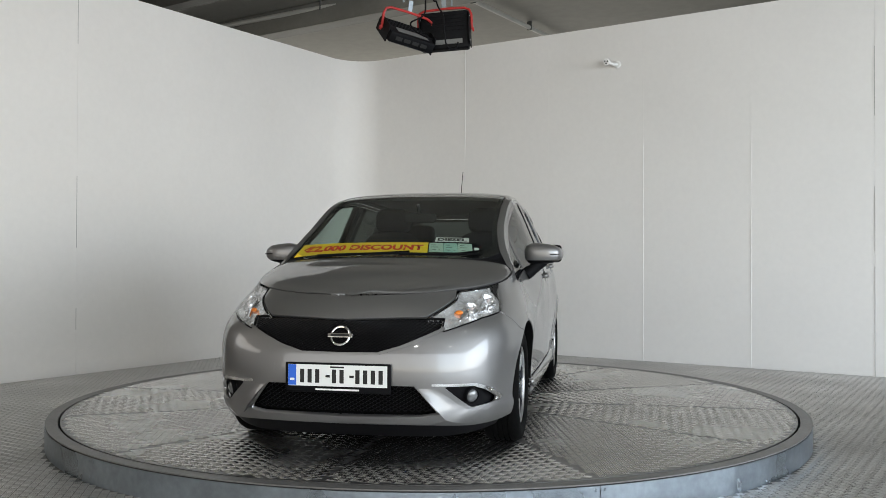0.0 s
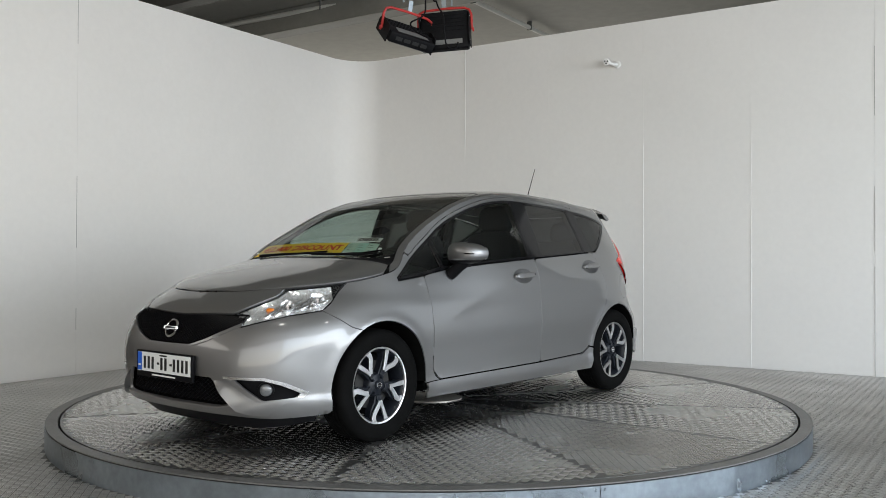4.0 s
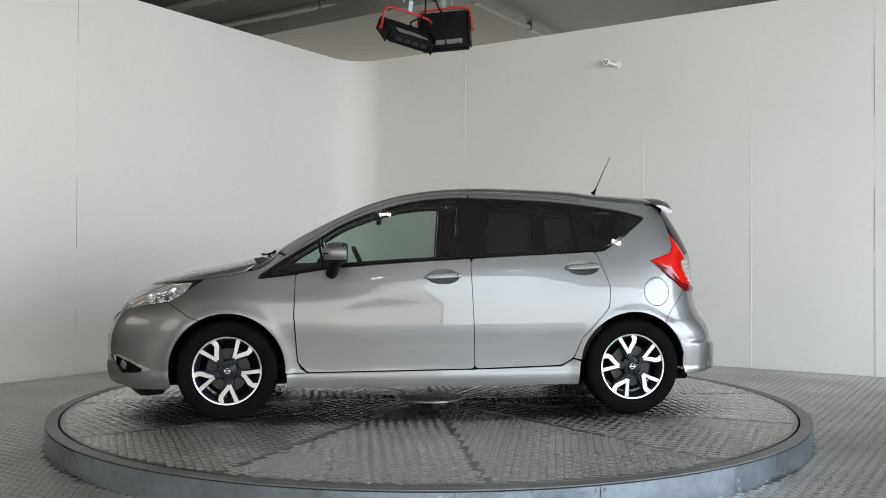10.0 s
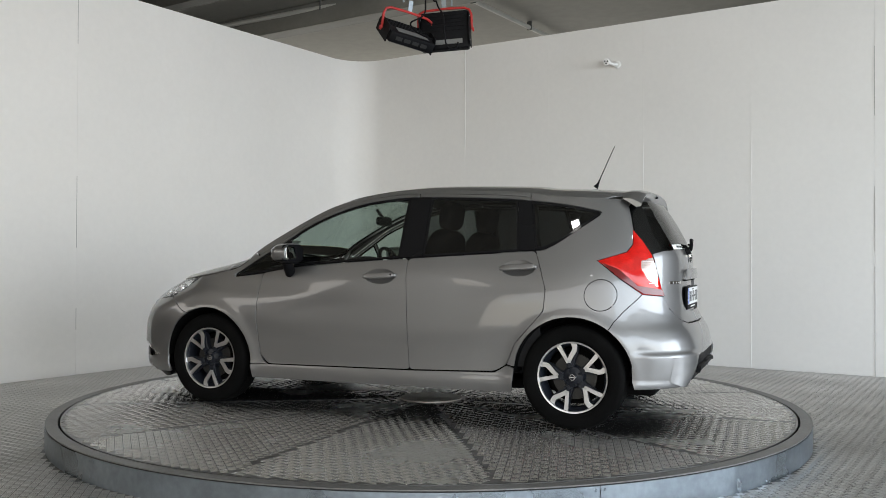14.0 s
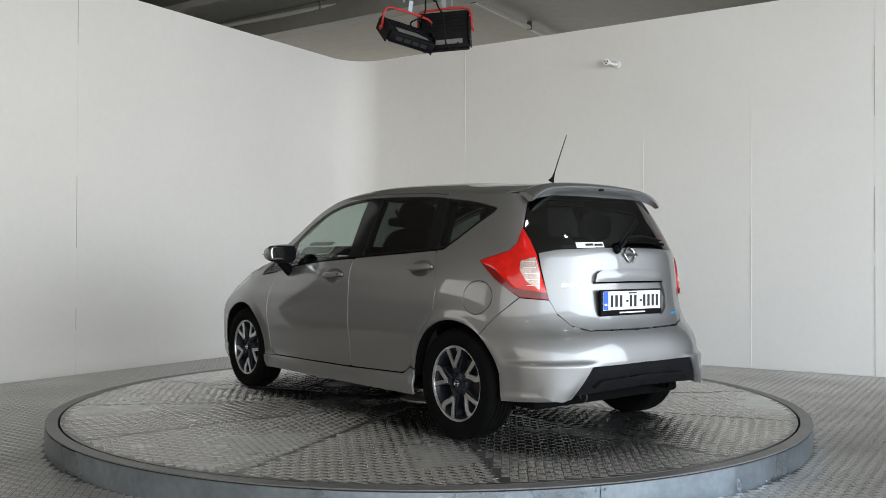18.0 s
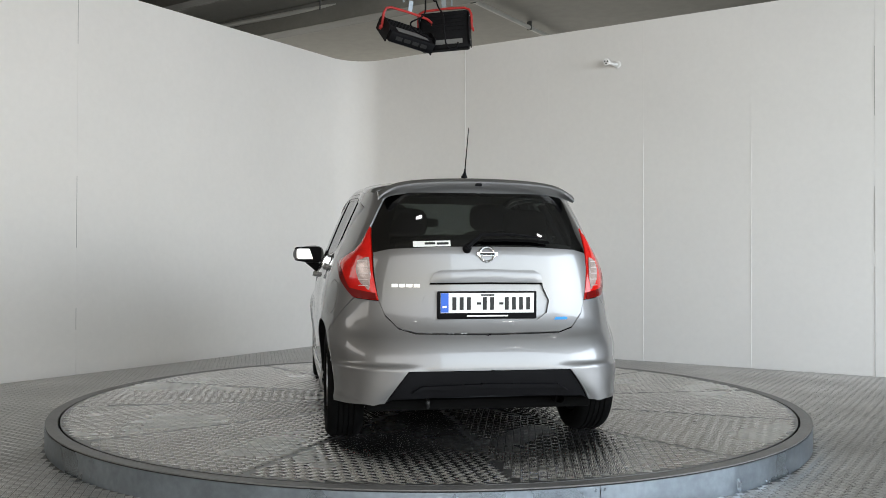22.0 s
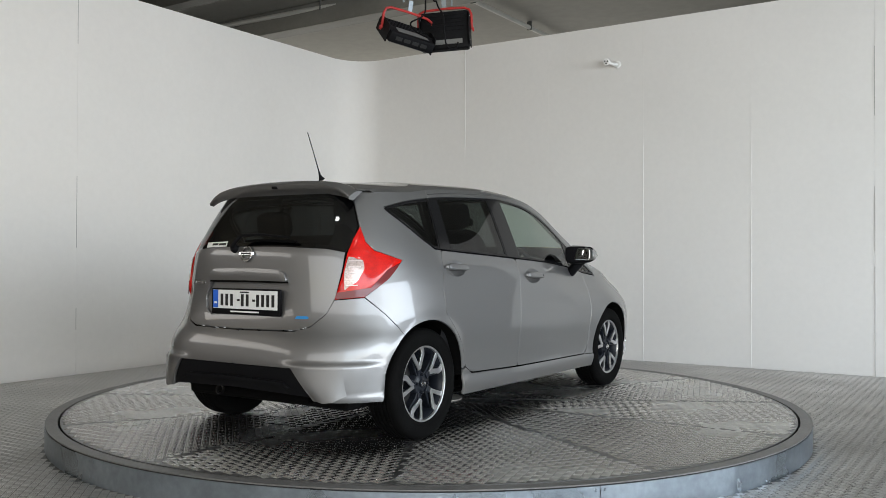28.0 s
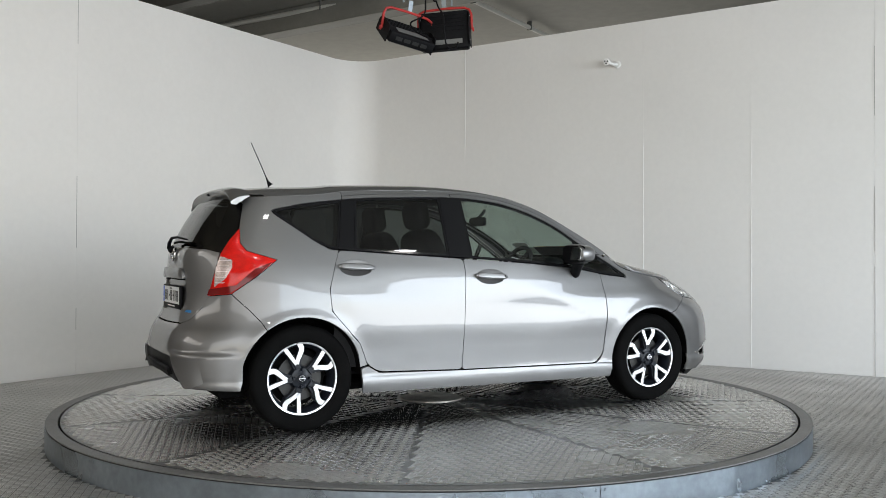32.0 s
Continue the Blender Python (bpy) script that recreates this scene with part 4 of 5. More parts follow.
# ---- lamps, grilles, plates and fittings of the car ----
def blob(rx, ry, rz, e1=0.5, e2=0.5, nu=28, nv=14):
    """A rounded body with half-sizes rx, ry, rz; small exponents make it boxy."""
    def pw(c, e):
        return math.copysign(abs(c) ** e, c)

    bm = bmesh.new()
    rows = []
    for j in range(nv + 1):
        b = -math.pi / 2 + math.pi * j / nv
        rows.append([bm.verts.new((rx * pw(math.cos(b), e1) * pw(math.cos(a), e2), ry * pw(math.cos(b), e1) * pw(math.sin(a), e2), rz * pw(math.sin(b), e1))) for a in (math.tau * i / nu for i in range(nu))])
    for p, q in zip(rows, rows[1:]):
        for i in range(nu):
            bm.faces.new((p[i], p[(i + 1) % nu], q[(i + 1) % nu], q[i]))
    bmesh.ops.remove_doubles(bm, verts=bm.verts, dist=1e-5)
    return bm


def tri_frame(s, z, off=0.0):
    """A pose standing on the flank: z outwards, y up the panel, x to the right of one who looks at it."""
    p, n = flank(s, z), flank_normal(s, z)
    n = Vector(n.tolist())
    up = (Vector((0, 0, 1)) - n * n.z).normalized()
    r = up.cross(n)
    m = Matrix((r, up, n)).transposed().to_4x4()
    m.translation = Vector(p.tolist()) + n * off
    return m


def mirrored(m):
    """The same pose on the other side of the car."""
    f = Matrix.Diagonal((1, -1, 1, 1))
    return f @ m @ Matrix.Diagonal((-1, 1, 1, 1))


def lattice(name, outline, du, dv, off, material, parent, width=0.0055, deep=0.008):
    """A mesh grille of crossing bars filling an outline on the flank."""
    p = np.array(outline)
    lo, hi = p.min(0), p.max(0)
    vs, fs = [], []
    for sgn in (1, -1):
        k0 = int((lo[1] - hi[1]) / dv - (hi[0] - lo[0]) / du) - 2
        for k in range(k0, -k0 + int((hi[1] - lo[1]) / dv) * 2 + 4):
            s = np.linspace(lo[0], hi[0], 161)
            z = lo[1] + k * dv + sgn * (s - lo[0]) * dv / du
            ok = within(np.stack([s, z], 1), p)
            run = []
            for i in range(len(s) + 1):
                if i < len(s) and ok[i]:
                    run.append(i)
                    continue
                if len(run) > 1:
                    a, zz = s[run], z[run]
                    c, n = flank(a, zz), flank_normal(a, zz)
                    base = len(vs)
                    for q, w in zip(c, n):
                        f = q + w * off
                        vs += [tuple(f - np.array((0, 0, width / 2)) - w * deep), tuple(f - np.array((0, 0, width * 0.3))), tuple(f + np.array((0, 0, width * 0.3))), tuple(f + np.array((0, 0, width / 2)) - w * deep)]
                    for i2 in range(len(run) - 1):
                        for e in range(3):
                            b = base + 4 * i2 + e
                            fs.append((b, b + 4, b + 5, b + 1))
                run = []
    return link_mesh(name, vs, fs, material, parent)


def build_tail_lamps():
    lamp = fy((0.592, 1.19), front=False) + fx((-1.628, 1.1), (-1.6, 1.055), (-1.44, 1.003), (-1.565, 0.9), (-1.69, 0.803)) + fy((0.56, 0.79), (0.585, 0.92), (0.592, 1.04), (0.592, 1.12), front=False)
    clear = soften(fy((0.598, 1.022), (0.655, 1.005), (0.668, 0.95), (0.65, 0.88), (0.6, 0.838), (0.592, 0.93), front=False), 0.012)
    low = fx((-1.46, 0.99), (-1.565, 0.898), (-1.69, 0.806)) + fy((0.565, 0.793), (0.572, 0.83), front=False) + fx((-1.66, 0.855), (-1.56, 0.95))
    for m in (False, True):
        body = sheet("tail_lamp", lamp, M_TAIL, car, "red tail lamp with a clear reversing lens", off=0.002, bulge=0.012, mirror=m, step=0.02, fold=0.03)
        sheet("reversing_lens", clear, M_CLEAR_LENS, body, "clear ribbed lens", off=0.0135, mirror=m, step=0.012, fold=0.004, bulge=0.003)
        for k in range(5):
            z = 0.865 + 0.032 * k
            sheet("lens_rib", fy((0.605, z), (0.65, z), (0.65, z + 0.004), (0.605, z + 0.004), front=False), M_LENS_RIB, body, off=0.0185, mirror=m, step=0.01, gap=0, fold=0.002)
        sheet("lower_band", low, M_TAIL_DARK, body, "darker red band", off=0.0145, mirror=m, step=0.015, fold=0.002, gap=0.001)


def build_head_lamps():
    top = rail(at_y(0.54, 0.83), HEAD_TIP[0], 12, 0.006)
    outline = fy((0.41, 0.72), (0.472, 0.762), (0.525, 0.81)) + top + HEAD_LOW[1:] + fy((0.487, 0.672), (0.492, 0.714))
    inner = [tuple(q) for q in inset(resample(outline, 0.03), 0.006)]
    s_cut = at_x(1.555, 0.835)
    bright = [q for q in inner if q[0] > s_cut - 0.02]
    dark = [q for q in inner if q[0] <= s_cut + 0.01]
    for m in (False, True):
        f = mirrored if m else (lambda q: q)
        h = sheet("head_lamp", outline, M_LENS, car, "clear head lamp with chrome reflectors", off=0.004, mirror=m, step=0.02, fold=0.006, bulge=0.004)
        h.visible_shadow = False
        sheet("lamp_bowl", outline, M_REFLECTOR, h, off=-0.03, gap=-0.004, fold=0.0, mirror=m, step=0.03)
        sheet("lamp_bezel", outline, M_BLACK, h, "black bezel", holes=[inner], off=-0.002, gap=0.001, fold=0.012, mirror=m, step=0.02)
        sheet("reflector", bright, M_REFLECTOR, h, "chrome reflector", off=-0.009, mirror=m, step=0.016, fold=0.0, gap=0.0, bulge=-0.016)
        if len(dark) > 3:
            sheet("lamp_cover", dark, M_BLACK, h, "black inner cover", off=-0.007, mirror=m, fold=0.02, gap=0.0)
        for y, z, r, mt in ((0.61, 0.765, 0.036, M_REFLECTOR), (0.672, 0.8, 0.042, M_REFLECTOR)):
            at = f(tri_frame(at_y(y, z), z, -0.013))
            bowl = part("lamp_ring", lathe([(r, 0.012), (r + 0.004, 0.013), (r + 0.005, 0.006), (r * 0.8, -0.012), (r * 0.3, -0.026), (0.001, -0.028)], 28), mt, h, at=at, smooth=True)
            part("bulb", lathe([(0.001, 0.01), (0.007, 0.006), (0.009, -0.006), (0.009, -0.024)], 16), M_LENS_RIB, bowl, smooth=True)
        at = f(tri_frame(at_y(0.555, 0.752), 0.752, -0.016))
        part("indicator_bulb", blob(0.022, 0.012, 0.01, 0.9, 0.9, 16, 8), M_AMBER, h, "amber indicator", at=at, smooth=True)
        # a few chrome blades across the reflector
        for k in range(5):
            y = 0.56 + 0.03 * k
            sheet("reflector_blade", fy((y, 0.715 + 0.012 * k), (y + 0.012, 0.715 + 0.012 * k), (y + 0.03, 0.80 + 0.008 * k), (y + 0.022, 0.80 + 0.008 * k)), M_CHROME, h, off=-0.012, mirror=m, gap=0, fold=0.01, step=0.02)


M_TAIL = noisy(mat("red_tail_lens", (0.58, 0.008, 0.005), 0.12, coat=0.5, shine=0.3), 160, 0.12, 22, 0.16, 0.12)
M_TAIL_DARK = mat("dark_red_lens", (0.14, 0.003, 0.003), 0.15, coat=0.3)
M_CLEAR_LENS = noisy(mat("pale_lens", (0.5, 0.4, 0.37), 0.2, 0.3, coat=0.5), 120, 0.25, 30, 0.2, 0.3)
M_LENS_RIB = mat("pale_rib", (0.66, 0.58, 0.56), 0.2, coat=0.6)
build_tail_lamps()
build_head_lamps()


def registration_plate(at, site=True):
    """A white plate in a black holder; its characters are plain bars."""
    w = 0.266
    p = part("number_plate", boxed((-w, -0.078, -0.012), (w, 0.067, 0.006), 0.006), M_PLASTIC, car, "white number plate in a black holder", at=at, smooth=True)
    part("plate_face", boxed((-0.25, -0.046, 0.006), (0.25, 0.058, 0.0085), 0.0008), M_PLATE_WHITE, p, "white reflective plate")
    part("country_band", boxed((-0.249, -0.043, 0.0085), (-0.208, 0.057, 0.0092)), M_BLUE, p, "blue band")
    part("band_mark", boxed((-0.24, -0.02, 0.0092), (-0.217, -0.009, 0.0098)), M_WHITE, p)
    for x, n in ((-0.188, 3), (-0.026, 2), (0.092, 4)):
        for k in range(n):
            part("character_bar", boxed((x + 0.0385 * k, -0.03, 0.0085), (x + 0.0385 * k + 0.021, 0.036, 0.0094)), M_INK, p)
    for a in (-0.058, 0.062):
        part("character_bar", boxed((a, -0.003, 0.0085), (a + 0.022, 0.009, 0.0094)), M_INK, p)
    part("county_bar", boxed((-0.035, 0.043, 0.0085), (0.035, 0.051, 0.0094)), M_INK, p)
    part("site_bar", boxed((-0.11, -0.0655, 0.006), (0.11, -0.0575, 0.0072)), M_WHITE, p)
    return p


M_PLATE_WHITE = mat("plate_white", (0.78, 0.79, 0.78), 0.35)


def ring_emblem(at, r, label):
    e = part("emblem", lathe([(r - 0.009, 0.0), (r - 0.008, 0.007), (r - 0.003, 0.009), (r + 0.002, 0.006), (r + 0.003, 0.0)], 40), M_CHROME, car, label, at=at, smooth=True)
    part("emblem_bar", boxed((-r - 0.014, -0.0105, 0.001), (r + 0.014, 0.0105, 0.012), 0.003), M_CHROME, e)
    part("emblem_mark", boxed((-r * 0.95, -0.006, 0.0115), (r * 0.95, 0.006, 0.0128), 0.0005), M_INK, e)
    return e


def build_front():
    grille = across(fy((0.0, 0.56), (0.19, 0.562), (0.3, 0.593), (0.475, 0.668), (0.487, 0.712), (0.3, 0.72), (0.0, 0.706)), S_NOSE)
    g = sheet("upper_grille", grille, M_LINER, car, "black mesh grille", off=-0.035, gap=-0.006, fold=0.0)
    lattice("grille_mesh", grille, 0.022, 0.014, -0.006, M_BLACK, g)
    # bright strip under the grille
    up = fy((0.495, 0.676), (0.475, 0.664), (0.3, 0.588), (0.19, 0.556), (0.0, 0.554))
    dn = fy((0.0, 0.545), (0.2, 0.546), (0.32, 0.58), (0.49, 0.655), (0.505, 0.668))
    sheet("grille_strip", across(dn + up, S_NOSE), M_PAINT, car, "silver strip", off=0.005, gap=0, fold=0.012, step=0.02)
    lower = across(fy((0.0, 0.245), (0.4, 0.25), (0.475, 0.262), (0.37, 0.395), (0.0, 0.4)), S_NOSE)
    g = sheet("lower_grille", lower, M_LINER, car, "black mesh air intake", off=-0.06, gap=-0.006, fold=0.0)
    lattice("grille_mesh", lower, 0.03, 0.021, -0.03, M_PLASTIC, g, 0.004)
    lip = fy((0.0, 0.243), (0.4, 0.248), (0.49, 0.264), (0.52, 0.235), (0.42, 0.212), (0.0, 0.208))
    sheet("bumper_lip", across(lip, S_NOSE), M_PAINT, car, off=0.012, gap=0.0, fold=0.02, bulge=0.006)
    fog = soften(fy((0.515, 0.392), (0.645, 0.388), (0.698, 0.36), (0.738, 0.318), (0.728, 0.302), (0.63, 0.288), (0.565, 0.345)), 0.012)
    trim = fy((0.455, 0.398), (0.643, 0.392), (0.7, 0.364), (0.738, 0.322), (0.73, 0.303), (0.742, 0.3), (0.755, 0.32), (0.711, 0.376), (0.65, 0.406), (0.455, 0.409))
    for m in (False, True):
        f = mirrored if m else (lambda q: q)
        r = sheet("fog_recess", fog, M_PLASTIC, car, "black fog lamp recess", off=-0.035, gap=-0.006, fold=0.0, mirror=m, step=0.02)
        at = f(tri_frame(at_y(0.645, 0.337), 0.337, -0.018))
        lampx = part("fog_lamp", lathe([(0.001, 0.012), (0.02, 0.01), (0.03, 0.004), (0.034, -0.004), (0.036, -0.02)], 28), M_FOG, r, "round clear fog lamp", at=at, smooth=True)
        part("fog_ring", lathe([(0.034, 0.002), (0.036, 0.006), (0.041, 0.004), (0.042, -0.015)], 28), M_PLASTIC, lampx, smooth=True)
        sheet("fog_trim", trim, M_CHROME, car, "chrome strip", off=0.003, gap=0.0, fold=0.01, mirror=m, step=0.02)
    front = Matrix(((0, 0, 1, 0), (1, 0, 0, 0), (0, 1, 0, 0), (0, 0, 0, 1)))
    registration_plate(Matrix.Translation((2.14, 0, 0.437)) @ front)
    ring_emblem(tri_frame(S_NOSE, 0.628, 0.008), 0.05, "chrome ring emblem")
    sheet("tow_cover", soften(fy((0.335, 0.5), (0.385, 0.5), (0.385, 0.455), (0.335, 0.455)), 0.008), M_PAINT, car, off=0.0012, mirror=True, gap=0.0, fold=0.002)
    ledge("bumper_wedge", [(0.475, 0.388), (0.53, 0.34), (0.61, 0.278), (0.72, 0.285)], [(0.39, 0.386), (0.45, 0.315), (0.51, 0.245), (0.62, 0.205)], (0.0, 0.03), M_PAINT, car)


M_FOG = mat("fog_lens", (0.16, 0.165, 0.17), 0.08, 0.4, coat=0.6)
build_front()


def build_rear():
    rear = Matrix(((0, 0, -1, 0), (-1, 0, 0, 0), (0, 1, 0, 0), (0, 0, 0, 1)))
    registration_plate(Matrix.Translation((-1.893, 0, 0.775)) @ rear)
    ring_emblem(tri_frame(S_TAIL, 1.035, 0.004), 0.042, "chrome ring emblem")
    bar = fy((0.0, 0.888), (0.3, 0.885), (0.285, 0.93), (0.25, 0.95), (0.0, 0.957), front=False)
    sheet("handle_garnish", across(bar, S_TAIL), M_PAINT, car, off=0.02, gap=0.0, fold=0.028, bulge=0.006, step=0.02)
    gr = across(fy((0.0, 0.878), (0.305, 0.876), (0.3, 0.886), (0.0, 0.889), front=False), S_TAIL)
    sheet("handle_slot", gr, M_LINER, car, off=0.004, gap=0.0, fold=0.004)
    for k in range(4):
        y = 0.495 - 0.037 * k
        sheet("badge_bar", fy((y, 0.862), (y - 0.03, 0.862), (y - 0.03, 0.879), (y, 0.879), front=False), M_CHROME, car, "chrome badge", off=0.004, gap=0.0, fold=0.006)
    sheet("badge_bar", fy((0.365, 0.689), (0.44, 0.689), (0.445, 0.697), (0.435, 0.703), (0.375, 0.703), front=False), M_BLUE_BADGE, car, "blue and chrome badge", off=0.003, gap=0.0, fold=0.004, mirror=True)
    st = sheet("window_sticker", fy((0.385, 1.073), (0.19, 1.078), (0.19, 1.108), (0.385, 1.103), front=False), M_WHITE, car, "white dealer sticker", off=-0.0015, gap=0.0, fold=0.0)
    for a, b in ((0.325, 0.27), (0.262, 0.2)):
        sheet("sticker_bar", fy((a, 1.085), (b, 1.0865), (b, 1.0985), (a, 1.097), front=False), M_INK, st, off=-0.0005, gap=0.0, fold=0.0)
    # rear wiper
    w = part("wiper_pivot", lathe([(0.001, 0.03), (0.016, 0.028), (0.022, 0.02), (0.024, 0.0)], 20), M_PLASTIC, car, "black rear wiper", at=tri_frame(at_y(0.105, 1.062, False), 1.062, 0.0), smooth=True)

    def on(y, z, off):
        s = at_y(abs(y), z, False)
        q = flank(s, z) + flank_normal(s, z) * off
        return (float(q[0]), math.copysign(float(q[1]), y) if y else float(q[1]), float(q[2]))

    arm = [on(0.105, 1.062, 0.03), on(0.07, 1.09, 0.045), on(0.03, 1.118, 0.05), on(-0.12, 1.122, 0.045), on(-0.3, 1.11, 0.03)]
    part("wiper_arm", tube(arm, [0.013, 0.012, 0.009, 0.007, 0.005], 8), M_PLASTIC, car, smooth=True)
    blade = [on(0.02, 1.098, 0.022), on(-0.1, 1.102, 0.022), on(-0.22, 1.1, 0.02), on(-0.34, 1.092, 0.018)]
    part("wiper_blade", tube(blade, 0.007, 6), M_RUBBER, car)
    # diffuser blade and exhaust
    blade = fy((0.0, 0.352), (0.36, 0.345), (0.41, 0.33), (0.36, 0.362), (0.0, 0.372), front=False)
    sheet("diffuser_blade", across(blade, S_TAIL), M_PLASTIC, car, off=0.012, gap=0, fold=0.03, bulge=0.006)
    part("exhaust_pipe", lathe([(0.022, 0.0), (0.027, 0.0), (0.027, 0.16), (0.022, 0.16)], 20, True), M_LINER, car, "dark exhaust tip", at=Matrix.Translation((-1.66, -0.42, 0.27)) @ Matrix.Rotation(radians(-95), 4, "Y"), smooth=True)
    part("silencer", blob(0.12, 0.3, 0.06, 0.5, 0.5), M_WHEEL_DARK, car, at=Matrix.Translation((-1.6, 0.0, 0.27)), smooth=True)
    part("tow_eye", lathe([(0.02, -0.006), (0.03, -0.006), (0.03, 0.006), (0.02, 0.006)], 16, True), M_DISC, car, at=Matrix.Translation((-1.8, 0.3, 0.25)) @ Matrix.Rotation(radians(90), 4, "X"))


M_BLUE_BADGE = mat("blue_badge", (0.03, 0.25, 0.6), 0.3, 0.3)
build_rear()


def build_spoiler():
    """The roof-end spoiler: a wing section carried across, its ends turned down."""
    bm = bmesh.new()
    n, rows = 40, []
    for i in range(n + 1):
        t = -1 + 2 * i / n
        y = 0.55 * t
        e = abs(t)
        xl = -1.535 - 0.012 * e ** 4
        yr = float(np.interp(xl, RAIL_X, RAIL_Y))
        zl = float(roof(xl, min(e * 0.55 / yr, 1.0))[2]) + 0.003
        xt = -1.672 + 0.012 * e ** 4
        zt = 1.44 - 0.03 * e ** 2 - 0.06 * e ** 8
        xb, zb = -1.645 + 0.012 * e ** 4, 1.372 - 0.045 * e ** 6
        sec = [(xl, zl)]
        for k in range(1, 7):
            u = k / 6
            sec.append((xl + (xt - xl) * u, zl + (zt - zl) * u + 0.012 * math.sin(math.pi * u)))
        sec += [(xt - 0.004, zt - 0.006), (xt - 0.001, zt - 0.018), (xt + 0.02, zt - 0.04 + 0.02 * e ** 8), (xb, zb)]
        rows.append([bm.verts.new((x, y, z)) for x, z in sec])
    for p, q in zip(rows, rows[1:]):
        for k in range(len(p) - 1):
            bm.faces.new((p[k], q[k], q[k + 1], p[k + 1]))
    for r in (rows[0], rows[-1]):
        bm.faces.new(r)
    sp = part("roof_spoiler", bm, M_PAINT, car, smooth=40)
    part("washer_jet", blob(0.012, 0.02, 0.008), M_PLASTIC, sp, at=Matrix.Translation((-1.667, 0, 1.418)))


build_spoiler()


def build_mirrors():
    for side in (1, -1):
        h = new("door_mirror")
        h.parent = car
        h.matrix_basis = Matrix.Translation((0.625, 0.872 * side, 1.045)) @ pose(0, 0, 0, 0, 0, -8 * side)
        tagged(h, "silver door mirror with black base")
        for name, keep, m, lab in (("mirror_cap", 1, M_PAINT, ""), ("mirror_base", -1, M_PLASTIC, "black plastic underside")):
            bm = blob(0.088, 0.116, 0.066, 0.7, 0.55, 40, 20)
            for v in bm.verts:
                v.co.x = max(v.co.x, -0.05)
                v.co.z *= 1 - 0.2 * (v.co.y * side / 0.118)
                v.co.x -= 0.03 * max(0, v.co.y * side / 0.118) ** 2
            cut = -0.042
            bmesh.ops.bisect_plane(bm, geom=bm.verts[:] + bm.edges[:] + bm.faces[:], plane_co=(0, 0, cut), plane_no=(0, 0, 1), clear_inner=keep > 0, clear_outer=keep < 0)
            if keep < 0:
                for v in bm.verts:
                    v.co.x *= 0.97
                    v.co.y *= 0.97
            part(name, bm, m, h, lab, smooth=True)
        part("mirror_rim", blob(0.004, 0.107, 0.058, 0.35, 0.4, 28, 8), M_PLASTIC, h, "black mirror rim", at=Matrix.Translation((-0.051, 0, 0.002)))
        part("mirror_glass", blob(0.004, 0.088, 0.043, 0.3, 0.35, 28, 8), M_MIRROR, h, "mirror glass", at=Matrix.Translation((-0.055, 0, 0.003)) @ pose(0, 0, 0, 0, 3, 9 * side))
        part("mirror_indicator", boxed((0.02, 0.06 * side - 0.045, -0.006), (0.079, 0.06 * side + 0.045, 0.0), 0.002), M_PLASTIC, h)
        stalk = tube([(0.05, -0.1 * side, -0.13), (0.04, -0.08 * side, -0.115), (0.025, -0.045 * side, -0.08), (0.005, -0.01 * side, -0.04)], [0.038, 0.036, 0.036, 0.045], 14)
        part("mirror_stalk", stalk, M_PLASTIC, h, "black plastic foot", smooth=50)


M_MIRROR = mat("mirror_silver", (0.85, 0.86, 0.87), 0.02, 1.0)
build_mirrors()


HANDLES = ((-0.045, 0.898), (-0.965, 0.955))


def build_handles():
    for m in (False, True):
        for cx, cz in HANDLES:
            sheet("handle_cup", ring_line(cx, cz, 0.104, 0.047), M_PAINT, car, off=-0.001, bulge=-0.018, gap=-0.002, fold=0.0, mirror=m, step=0.009)
            s = at_x(cx, cz)
            at = tri_frame(s, cz, 0.022)
            if m:
                at = mirrored(at)
            h = part("door_handle", blob(0.106, 0.019, 0.014, 0.45, 0.5, 36, 12), M_PAINT, car, "silver pull handle", at=at @ pose(0, 0, 0, 0, 0, 3 if not m else -3), smooth=True)
            for e in (-0.095, 0.095):
                part("handle_foot", blob(0.024, 0.013, 0.016, 0.6, 0.6, 14, 8), M_PAINT, h, at=Matrix.Translation((e, 0, -0.012)), smooth=True)
            if cx > -0.5:
                part("key_lock", lathe([(0.001, 0.0135), (0.006, 0.0132), (0.0065, 0.009)], 16), M_PLASTIC, h, at=Matrix.Translation((0.09, 0, 0.0)))


build_handles()


def build_aerial():
    a = part("aerial", tube([(-1.262, 0, 1.497), (-1.27, 0, 1.508), (-1.28, 0, 1.525), (-1.288, 0, 1.545)], [0.02, 0.013, 0.007, 0.005], 12), M_PLASTIC, car, "thin black roof aerial", smooth=True)
    part("aerial_rod", tube([(-1.286, 0, 1.54), (-1.34, 0, 1.66), (-1.392, 0, 1.772)], [0.0036, 0.003, 0.0024], 8), M_PLASTIC, a)


build_aerial()


def on_screen(x, v, off):
    p, n = roof(x, v), roof_normal(x, v)
    return p + n * off


